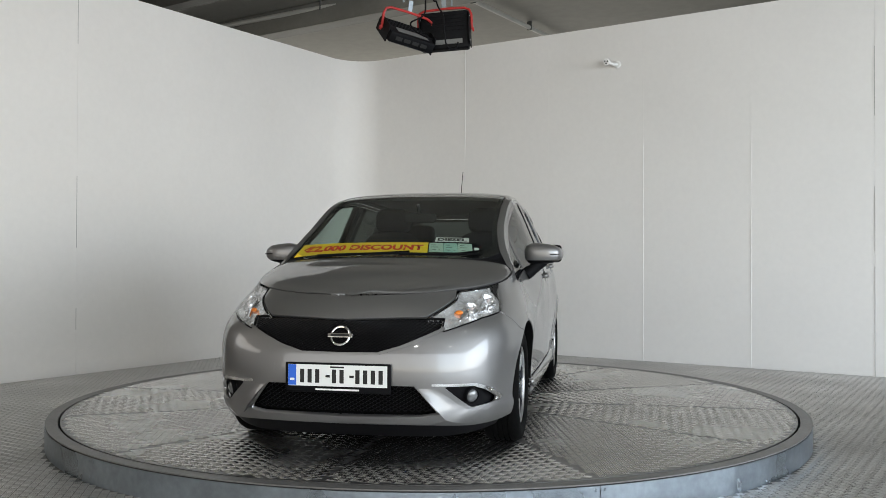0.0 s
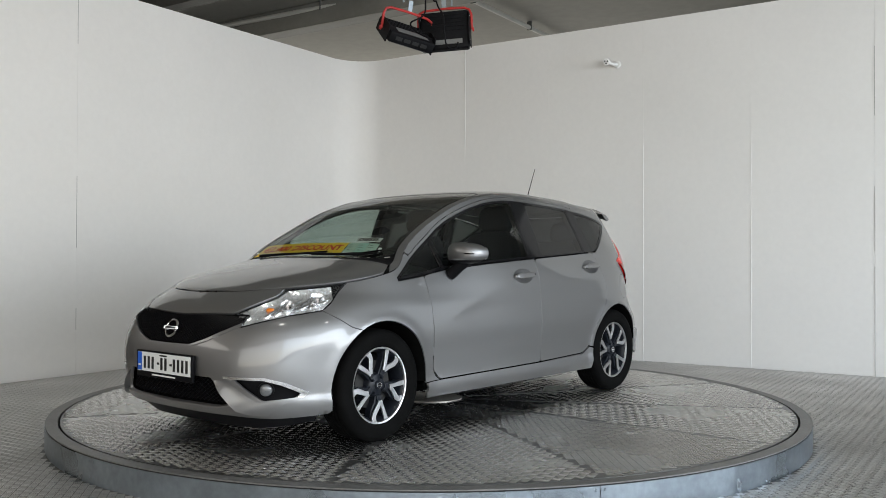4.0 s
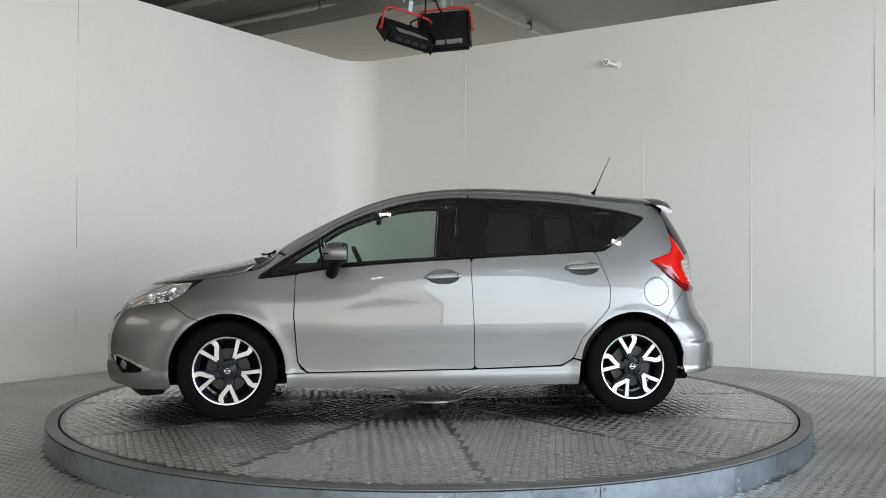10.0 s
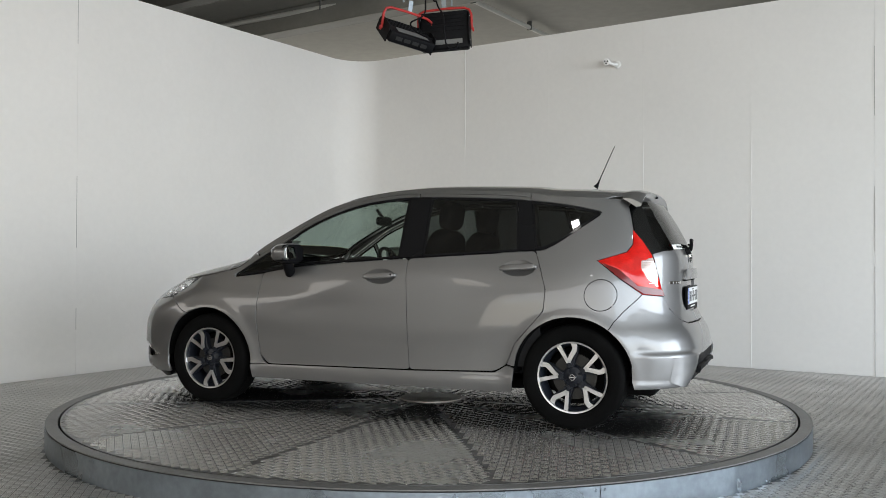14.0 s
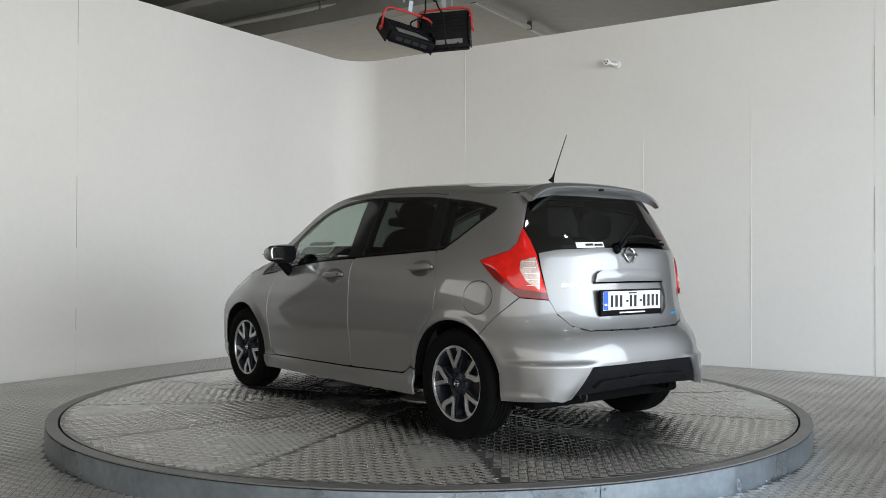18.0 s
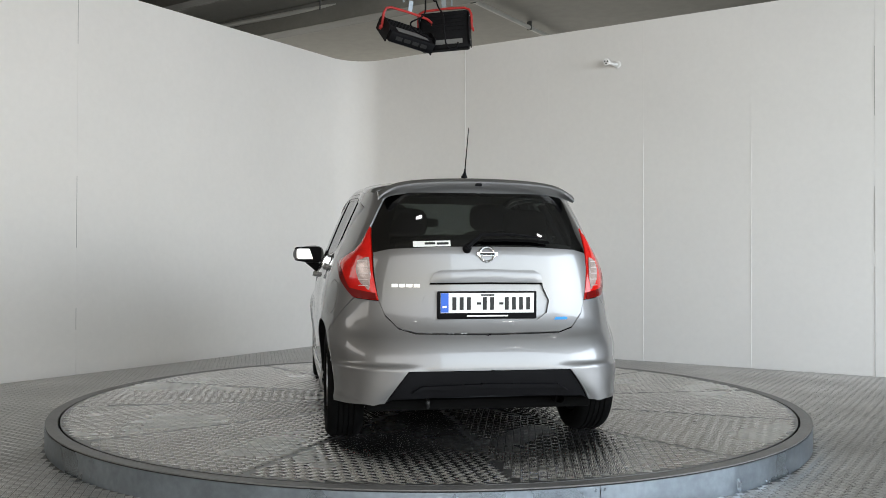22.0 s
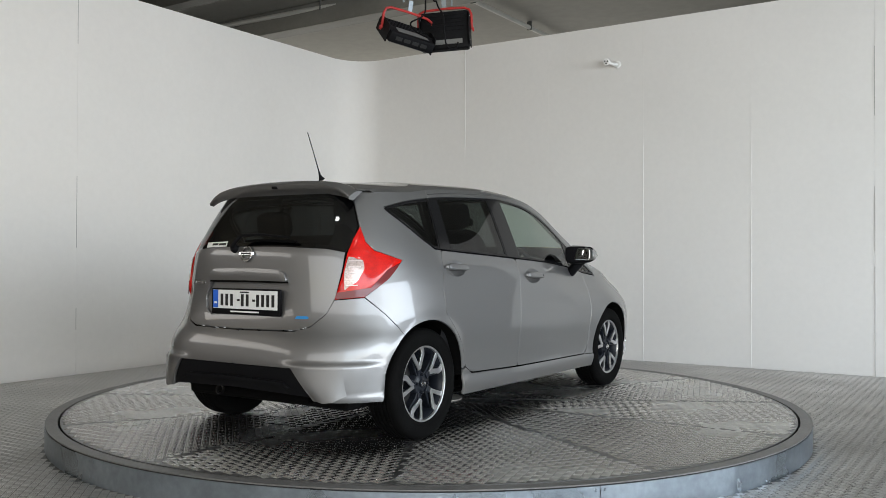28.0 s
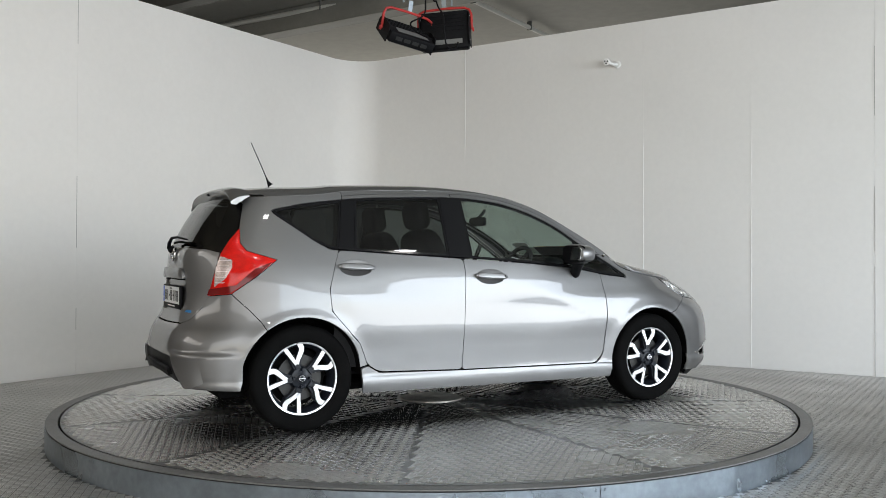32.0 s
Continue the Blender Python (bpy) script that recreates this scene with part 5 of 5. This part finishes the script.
def build_screen_items():
    def band(name, x0, x1, v0, v1, m, off, label="", parent=car):
        return sheet(name, [(x0, v0), (x0, v1), (x1, v1), (x1, v0)], m, parent, label, surface=ROOF, off=off, gap=0.0, fold=0.0, step=0.03)

    def words(text, x0, x1, v0, v1, m, parent):
        cu = bpy.data.curves.new("words", "FONT")
        cu.body = text
        cu.resolution_u = 3
        cu.offset = 0.045
        t = bpy.data.objects.new("words", cu)
        me = bpy.data.meshes.new_from_object(t)
        bpy.data.objects.remove(t)
        co = np.array([q.co[:] for q in me.vertices])
        lo, hi = co.min(0), co.max(0)
        a = (co[:, :2] - lo[:2]) / (hi[:2] - lo[:2])
        p = on_screen(x0 + a[:, 1] * (x1 - x0), v0 + a[:, 0] * (v1 - v0), -0.0036)
        for q, c in zip(me.vertices, p):
            q.co = c
        me.name = "lettering"
        me.materials.clear()
        me.materials.append(m)
        ob = new("lettering", me)
        ob.parent = parent
        return ob

    b = band("discount_banner", 1.05, 0.955, -0.9, 0.29, M_YELLOW, -0.0046, "yellow banner with red discount lettering")
    band("banner_backing", 1.05, 0.955, -0.9, 0.29, M_DASH, -0.0056, parent=b)
    words("€2,000 DISCOUNT", 1.03, 0.975, -0.85, 0.25, M_RED_TEXT, b)
    d = band("fuel_sticker", 0.945, 0.9, 0.35, 0.665, M_WHITE, -0.0046, "white sticker with black lettering")
    words("DIESEL", 0.938, 0.907, 0.37, 0.645, M_INK, d)
    for k, m in enumerate((M_TAX_A, M_TAX_B, M_TAX_A)):
        v0 = 0.3 + 0.13 * k
        t = band("permit_disc", 1.035, 0.958, v0, v0 + 0.127, m, -0.0046, "pale green paper permit")
        for i in range(3):
            band("print_bar", 1.02 - 0.02 * i, 1.014 - 0.02 * i, v0 + 0.02, v0 + 0.1 - 0.02 * i, M_TAX_INK, -0.004, parent=t)
    band("small_sticker", 1.02, 0.99, 0.705, 0.745, M_WHITE, -0.0046, "small white sticker")
    # front wipers on the scuttle
    for pts in ([(1.14, -0.62), (1.13, -0.35), (1.1, -0.05), (1.085, 0.12)], [(1.15, 0.08), (1.13, 0.3), (1.09, 0.55), (1.05, 0.75)]):
        line = [tuple(on_screen(x, v, 0.014)) for x, v in pts]
        w = part("windscreen_wiper", tube(line, [0.01, 0.008, 0.006, 0.005], 8), M_PLASTIC, car, "black windscreen wiper", smooth=True)
        line = [tuple(on_screen(x - 0.03, v + 0.02, 0.01)) for x, v in pts]
        part("wiper_blade", tube(line, 0.006, 6), M_RUBBER, w)


M_TAX_A = mat("permit_green", (0.42, 0.55, 0.46), 0.6)
M_TAX_B = mat("permit_mint", (0.35, 0.55, 0.47), 0.6)
M_TAX_INK = mat("permit_print", (0.12, 0.17, 0.15), 0.6)
build_screen_items()


def build_cabin():
    part("cabin_floor", boxed((-1.6, -0.66, 0.3), (1.05, 0.66, 0.34)), M_SEAT, car)
    d = part("dashboard", blob(0.26, 0.68, 0.19, 0.5, 0.35), M_DASH, car, "black dashboard", at=Matrix.Translation((0.8, 0, 0.79)), smooth=True)
    part("binnacle", blob(0.1, 0.17, 0.05, 0.7, 0.6), M_DASH, d, at=Matrix.Translation((-0.12, -0.36, 0.19)), smooth=True)
    part("centre_console", boxed((0.1, -0.11, 0.34), (0.75, 0.11, 0.62), 0.03), M_DASH, car)
    # steering wheel on the right-hand side
    wh = bmesh.new()
    n, k = 36, 8
    rings = [[wh.verts.new(((0.18 + 0.016 * math.cos(b)) * math.cos(a), (0.18 + 0.016 * math.cos(b)) * math.sin(a), 0.016 * math.sin(b))) for b in (math.tau * j / k for j in range(k))] for a in (math.tau * i / n for i in range(n))]
    for i in range(n):
        for j in range(k):
            wh.faces.new((rings[i][j], rings[(i + 1) % n][j], rings[(i + 1) % n][(j + 1) % k], rings[i][(j + 1) % k]))
    st = part("steering_wheel", wh, M_DASH, car, "black steering wheel", at=Matrix.Translation((0.43, -0.36, 0.93)) @ pose(0, 0, 0, 0, -65, 0), smooth=True)
    part("wheel_hub", blob(0.06, 0.07, 0.03, 0.6, 0.6), M_DASH, st, smooth=True)
    for a in (0, 120, 240):
        part("wheel_spoke", boxed((0.0, -0.015, -0.008), (0.18, 0.015, 0.008), 0.003), M_DASH, st, at=pose(0, 0, 0, 0, 0, a + 90))
    for y in (0.36, -0.36):
        s = part("front_seat", blob(0.26, 0.25, 0.1, 0.45, 0.4), M_SEAT, car, "black cloth front seat", at=Matrix.Translation((0.08, y, 0.56)), smooth=True)
        part("seat_back", blob(0.085, 0.24, 0.34, 0.5, 0.5), M_SEAT, s, at=Matrix.Translation((-0.33, 0, 0.32)) @ pose(0, 0, 0, 0, -17, 0), smooth=True)
        part("headrest", blob(0.055, 0.14, 0.095, 0.6, 0.55), M_SEAT, s, at=Matrix.Translation((-0.44, 0, 0.74)) @ pose(0, 0, 0, 0, -10, 0), smooth=True)
        for e in (-0.05, 0.05):
            part("headrest_post", tube([(-0.43, e, 0.58), (-0.44, e, 0.7)], 0.007), M_DISC, s)
    b = part("rear_bench", blob(0.26, 0.6, 0.1, 0.45, 0.3), M_SEAT, car, "black cloth rear bench", at=Matrix.Translation((-0.85, 0, 0.56)), smooth=True)
    part("bench_back", blob(0.09, 0.6, 0.3, 0.5, 0.3), M_SEAT, b, at=Matrix.Translation((-0.33, 0, 0.3)) @ pose(0, 0, 0, 0, -18, 0), smooth=True)
    for y in (0.36, -0.36):
        part("headrest", blob(0.05, 0.13, 0.085, 0.6, 0.55), M_SEAT, b, at=Matrix.Translation((-0.45, y, 0.66)) @ pose(0, 0, 0, 0, -10, 0), smooth=True)
    mr = part("rear_view_mirror", blob(0.018, 0.115, 0.035, 0.5, 0.45), M_DASH, car, "black rear-view mirror", at=Matrix.Translation((0.33, 0, 1.29)), smooth=True)
    part("mirror_arm", tube([(0.0, 0, 0.02), (0.04, 0, 0.06), (0.06, 0, 0.09)], 0.012), M_DASH, mr)
    # linings of roof, pillars and doors
    rl = [(0.16, 0.0), (0.14, 0.9)] + [(x, 0.93) for x in np.linspace(0.1, -1.45, 12)] + [(-1.58, 0.85), (-1.6, 0.0)]
    sheet("headliner", rl + [(x, -v) for x, v in rl[-2:0:-1]], M_HEADLINER, car, "pale grey headlining", surface=ROOF, off=-0.035, fold=0.0, gap=0.0, step=0.06)
    for m in (False, True):
        sheet("door_lining", fx((0.9, 0.35), (-1.1, 0.35), (-1.1, 1.03), (-0.2, 0.99), (0.9, 0.89)), M_DASH, car, off=-0.07, fold=0.0, gap=0.0, mirror=m, step=0.06)
        sheet("pillar_lining", dlo_low(-0.19, -0.3, 2) + dlo_top(-0.3, -0.19, 2), M_DASH, car, off=-0.04, fold=0.03, gap=0.0, mirror=m)
        sheet("pillar_lining", dlo_low(-0.98, -1.08, 2) + dlo_top(-1.02, -0.94, 2), M_DASH, car, off=-0.04, fold=0.03, gap=0.0, mirror=m)
        sheet("pillar_lining", fx((-1.16, 1.06), (-1.5, 1.27), (-1.52, 1.36), (-1.68, 1.3), (-1.7, 1.03)), M_DASH, car, off=-0.045, fold=0.0, gap=0.0, mirror=m)
        sheet("screen_pillar_lining", [(x, 0.985) for x in np.linspace(1.02, 0.16, 12)] + [(x, 0.9) for x in np.linspace(0.16, 0.95, 10)], M_DASH, car, surface=ROOF, off=-0.03, fold=0.0, gap=0.0, mirror=m)


build_cabin()


# ---- overhead: lamps and steelwork ----
def build_ceiling_light(x, y):
    """A fluorescent fitting with three tubes in a white tray; its light comes from the lamp under it."""
    f = tagged(new("ceiling_light"), "white louvred fluorescent ceiling light, switched on", "ceiling light", "ceiling lights")
    f.matrix_basis = Matrix.Translation((x, y, 4.79)) @ Matrix.Scale(0.55, 4)
    bm = bmesh.new()
    box(bm, (-0.33, -0.17, 0.02), (0.33, 0.17, 0.1), 0.005)
    part("tray", bm, M_WALL_EDGE, f)
    for k in (-1, 0, 1):
        part("tube", tube([(-0.29, 0.1 * k, 0.012), (0.29, 0.1 * k, 0.012)], 0.013, 10), M_PANEL_LIGHT, f, "lit tube")
    for sx in (-0.25, 0.25):
        part("hanger", tube([(sx, 0, 0.1), (sx, 0, 0.38)], 0.004, 6), M_DARK_STEEL, f)


for lx, ly, watts in ((-0.65, -3.45, 5), (3.35, -3.45, 5), (-0.65, -7.5, 5), (3.35, -7.5, 5)):
    build_ceiling_light(lx, ly)
    area_lamp("fitting_lamp", (lx, ly, 4.78), (lx, ly, 0.0), 0.34, 0.17, watts, (1.0, 0.985, 0.95))


def build_steelwork():
    beam = part("roof_beam", boxed((-6.5, -0.16, -0.34), (6.5, 0.16, 0.0), 0.01), M_BEAM, at=Matrix.Translation((-2.9, 7.72, 4.99)) @ pose(0, 0, 0, 0, 0, -34.5))
    tagged(beam, "deep grey painted roof beam under the ceiling", "roof beam")
    for name, a, b, label in (("ceiling_pipe", (-9.0, 11.4, 4.9), (1.5, 4.68, 4.9), "long pale pipe clipped under the ceiling"), ("ceiling_pipe", (0.1, 5.55, 4.9), (5.0, 12.9, 4.9), "long pale pipe clipped under the ceiling")):
        d = Vector(b) - Vector(a)
        pipe = tagged(part(name, tube([a, b], 0.035, 14), M_PIPE, smooth=True), label, "pipe", "ceiling pipes")
        for k in range(5):
            q = Vector(a) + d * (0.1 + 0.2 * k)
            part("pipe_clip", boxed((-0.012, -0.04, -0.04), (0.012, 0.04, 0.1), 0.004), M_DARK_STEEL, pipe, at=Matrix.Translation(q) @ Matrix.Rotation(math.atan2(d.y, d.x), 4, "Z"))
    deck_dark = tagged(part("roof_purlin", boxed((-4.0, -0.12, -0.3), (4.0, 0.12, 0.0), 0.01), M_DARK_STEEL, at=Matrix.Translation((-4.6, 6.7, 4.99)) @ pose(0, 0, 0, 0, 0, -34.5)), "dark steel roof purlin", "roof beam")
    tagged(part("roof_purlin", boxed((-4.0, -0.1, -0.25), (4.0, 0.1, 0.0), 0.01), M_DARK_STEEL, at=Matrix.Translation((-5.0, 5.8, 4.99)) @ pose(0, 0, 0, 0, 0, -34.5)), "dark steel roof purlin", "roof beam")


M_BEAM = noisy(mat("beam_paint", (0.2, 0.195, 0.175), 0.6), 12, 0.05, 1, 0.1)
build_steelwork()

M_RED_BRACKET = noisy(mat("red_bracket", (0.36, 0.02, 0.017), 0.45), 40, 0.1, 6, 0.1)
M_LAMP_CASE = noisy(mat("lamp_case", (0.006, 0.006, 0.007), 0.5, shine=0.1), 60, 0.15, 8, 0.15)
M_LABEL = mat("type_label", (0.13, 0.13, 0.127), 0.5)


def build_floodlight(at, label, swing, label_y, label_h):
    """A flat floodlight hung face down in a red stirrup: finned case, side cheeks, type label, glass."""
    f = tagged(new("floodlight"), label, "floodlight", "floodlights")
    f.matrix_basis = at
    wide, deep, high = 0.162, 0.13, 0.037
    case = part("case", boxed((-wide, -deep, -high), (wide, deep, high), 0.012, pose(0, 0, 0, swing, 0, 0)), M_LAMP_CASE, f, "black metal case", smooth=True)
    turn = pose(0, 0, 0, swing, 0, 0)
    for k in range(5):
        y = -0.005 + 0.026 * k
        part("fin", boxed((-wide + 0.02, y - 0.003, high), (wide - 0.02, y + 0.003, high + 0.004), 0.001, turn), M_LAMP_CASE, case)
    part("type_label", boxed((-0.1, label_y - label_h, high), (0.12, label_y + label_h, high + 0.002), 0.0, turn), M_LABEL, case, "grey type label")
    for k in range(4):
        part("vent_slot", boxed((-0.115 + 0.06 * k, -deep - 0.002, -0.012), (-0.07 + 0.06 * k, -deep, 0.012), 0.0, turn), M_GAP, case)
    part("lamp_glass", boxed((-wide + 0.015, -deep + 0.015, -high - 0.004), (wide - 0.015, deep - 0.015, -high), 0.001, pose(0, 0, 0, swing, 0, 0)), M_FOG, case, "flat lamp glass")
    for e in (-1, 1):
        cheek = part("cheek", prism([(-0.11, -0.05), (0.12, -0.05), (0.12, 0.03), (0.07, 0.06), (-0.09, 0.06), (-0.11, 0.03)], 0.006, -0.003, 0.001), M_LAMP_CASE, f, at=pose(0, 0, 0, swing, 0, 0) @ Matrix.Translation((e * (wide + 0.006), 0, 0)) @ pose(0, 0, 0, 90, 0, 90))
        for q in ((0.09, 0.02), (-0.08, 0.02), (0.09, -0.03)):
            part("screw", lathe([(0.001, 0.004), (0.005, 0.003), (0.006, 0.0)], 8), M_CHROME, cheek, at=Matrix.Translation((q[0], q[1], 0.003)))
    r = wide + 0.02
    st = part("stirrup", tube([(-r, 0.0, 0.0), (-r, 0.0, 0.1), (-r + 0.012, 0.0, 0.135), (-r + 0.045, 0.0, 0.15), (0.0, 0.0, 0.155), (r - 0.045, 0.0, 0.15), (r - 0.012, 0.0, 0.135), (r, 0.0, 0.1), (r, 0.0, 0.0)], 0.0085, 10), M_RED_BRACKET, f, "red tubular stirrup", smooth=True)
    for e in (-1, 1):
        part("pivot_bolt", lathe([(0.001, 0.012), (0.014, 0.01), (0.016, 0.0)], 14), M_RED_BRACKET, st, at=Matrix.Translation((e * (r + 0.004), 0, 0.0)) @ pose(0, 0, 0, 0, 90 * e, 0))
    part("hanger_plate", boxed((-0.016, -0.004, 0.15), (0.016, 0.004, 0.235), 0.002), M_RING, f, "steel hanger plate")
    return f


build_floodlight(Matrix.Translation((-0.172, -0.6, 2.64)) @ pose(0, 0, 0, 0, 9, 28), "black floodlight in a red stirrup, hung tilted and unlit", 36, -0.06, 0.036)
build_floodlight(Matrix.Translation((0.088, -0.5, 2.69)) @ pose(0, 0, 0, 0, -3, -10), "black floodlight in a red stirrup, tipped on edge and unlit", 84, -0.085, 0.016)


def cable(points, r, label):
    pts = [Vector(q) for q in points]
    fine = []
    for i in range(len(pts) - 1):
        a, b, c, d = pts[max(i - 1, 0)], pts[i], pts[i + 1], pts[min(i + 2, len(pts) - 1)]
        for k in range(8):
            t = k / 8
            fine.append(0.5 * ((2 * b) + (c - a) * t + (2 * a - 5 * b + 4 * c - d) * t * t + (3 * b - a - 3 * c + d) * t ** 3))
    fine.append(pts[-1])
    return tagged(part("lamp_cable", tube(fine, r, 8), M_LAMP_CASE, smooth=True), label, "cable", "lamp cables")


cable([(-0.07, -0.58, 4.95), (-0.065, -0.6, 3.2), (-0.045, -0.62, 2.86), (-0.06, -0.64, 2.76), (-0.14, -0.68, 2.7), (-0.1, -0.72, 2.63), (0.0, -0.73, 2.58)], 0.0055, "black lamp cable looping down from the ceiling")
cable([(-0.02, -0.55, 4.95), (-0.005, -0.6, 3.1), (0.03, -0.62, 2.85), (0.07, -0.66, 2.76), (0.08, -0.7, 2.62), (0.1, -0.7, 2.54), (0.15, -0.68, 2.53), (0.17, -0.66, 2.58)], 0.0055, "black lamp cable looping under the floodlight")
for hx, hy in ((-0.19, -0.6), (0.13, -0.52)):
    tagged(part("hanging_rod", tube([(hx, hy, 2.86), (hx, hy, 4.99)], 0.006, 8), M_RING), "thin steel rod hanging from the ceiling", "rod", "hanging rods")


def build_socket():
    """A small white junction box with three dark holes on the wall."""
    s = tagged(new("wall_sensor"), "small white sensor with three dark eyes on the wall", "sensor")
    s.matrix_basis = Matrix.Translation(uv(UW, 0.325, 3.43)) @ pose(0, 0, 0, 0, 0, 56.2) @ pose(0, 0, 0, 0, -90, 0)
    part("base", lathe([(0.001, 0.025), (0.035, 0.025), (0.042, 0.018), (0.044, 0.0)], 24), M_WALL_EDGE, s, smooth=True)
    aim = (s.matrix_basis.inverted() @ Vector((-0.6, -6.4, 1.2))).to_track_quat("Z", "Y").to_matrix().to_4x4()
    head = part("head", lathe([(0.001, 0.052), (0.03, 0.05), (0.038, 0.042), (0.04, -0.03), (0.03, -0.04)], 24), M_WALL_EDGE, s, at=Matrix.Translation((0.02, 0.085, 0.125)) @ aim, smooth=True)
    part("neck", tube([(0.0, 0.0, 0.015), (0.0, 0.03, 0.06), (0.015, 0.07, 0.1)], 0.018, 12), M_WALL_EDGE, s, smooth=True)
    for a in (90, 210, 330):
        part("eye", lathe([(0.001, 0.056), (0.008, 0.056), (0.0095, 0.05)], 12), M_GAP, head, at=Matrix.Translation((0.016 * math.cos(radians(a)), 0.016 * math.sin(radians(a)), 0)))


build_socket()


M_SCRAP = noisy(mat("dry_leaf", (0.05, 0.035, 0.022), 0.8), 90, 0.2, 20, 0.2)
SCRAPS = ((1.904, 230.1), (1.298, 225.6), (1.872, 74.9))


def build_scrap(size):
    """A curled scrap of dry leaf."""
    bm = bmesh.new()
    n = 9
    rows = [[bm.verts.new((size * (i / n - 0.5) * 2, w * size * 0.45 * math.sin(math.pi * (0.1 + 0.85 * i / n)), 0.0012 + size * 0.35 * (abs(w) + 0.3 * (2 * i / n - 1) ** 2))) for w in (-1, -0.3, 0.3, 1)] for i in range(n + 1)]
    for p, q in zip(rows, rows[1:]):
        for k in range(3):
            bm.faces.new((p[k], p[k + 1], q[k + 1], q[k]))
    bmesh.ops.solidify(bm, geom=bm.faces[:], thickness=0.0007)
    return tagged(part("leaf_scrap", bm, M_SCRAP, smooth=True), "curled brown scrap of dry leaf lying on the deck", "leaf", "leaf scraps")


scraps = [build_scrap(size) for size in (0.014, 0.01, 0.008)]


# ---- what moves: the deck and the car on it turn together ----
def motions():
    times = [2.0 * k for k in range(17)]

    def heading(t):
        return -101.88 - 7.227 * t

    walk(deck, [(t, pose(0, 0, 0, 0, 0, heading(t))) for t in times])
    for ob, (r, a) in zip(scraps, SCRAPS):
        walk(ob, [(t, pose(0, 0, DECK + 0.0026, 0, 0, heading(t) + a) @ pose(r, 0, 0, 0, 0, 3 * a)) for t in times])
    walk(car, [(t, pose(0, 0, DECK + 0.002, 0, 0, heading(t)) @ pose(0.0555, -0.0016, 0)) for t in times])


motions()
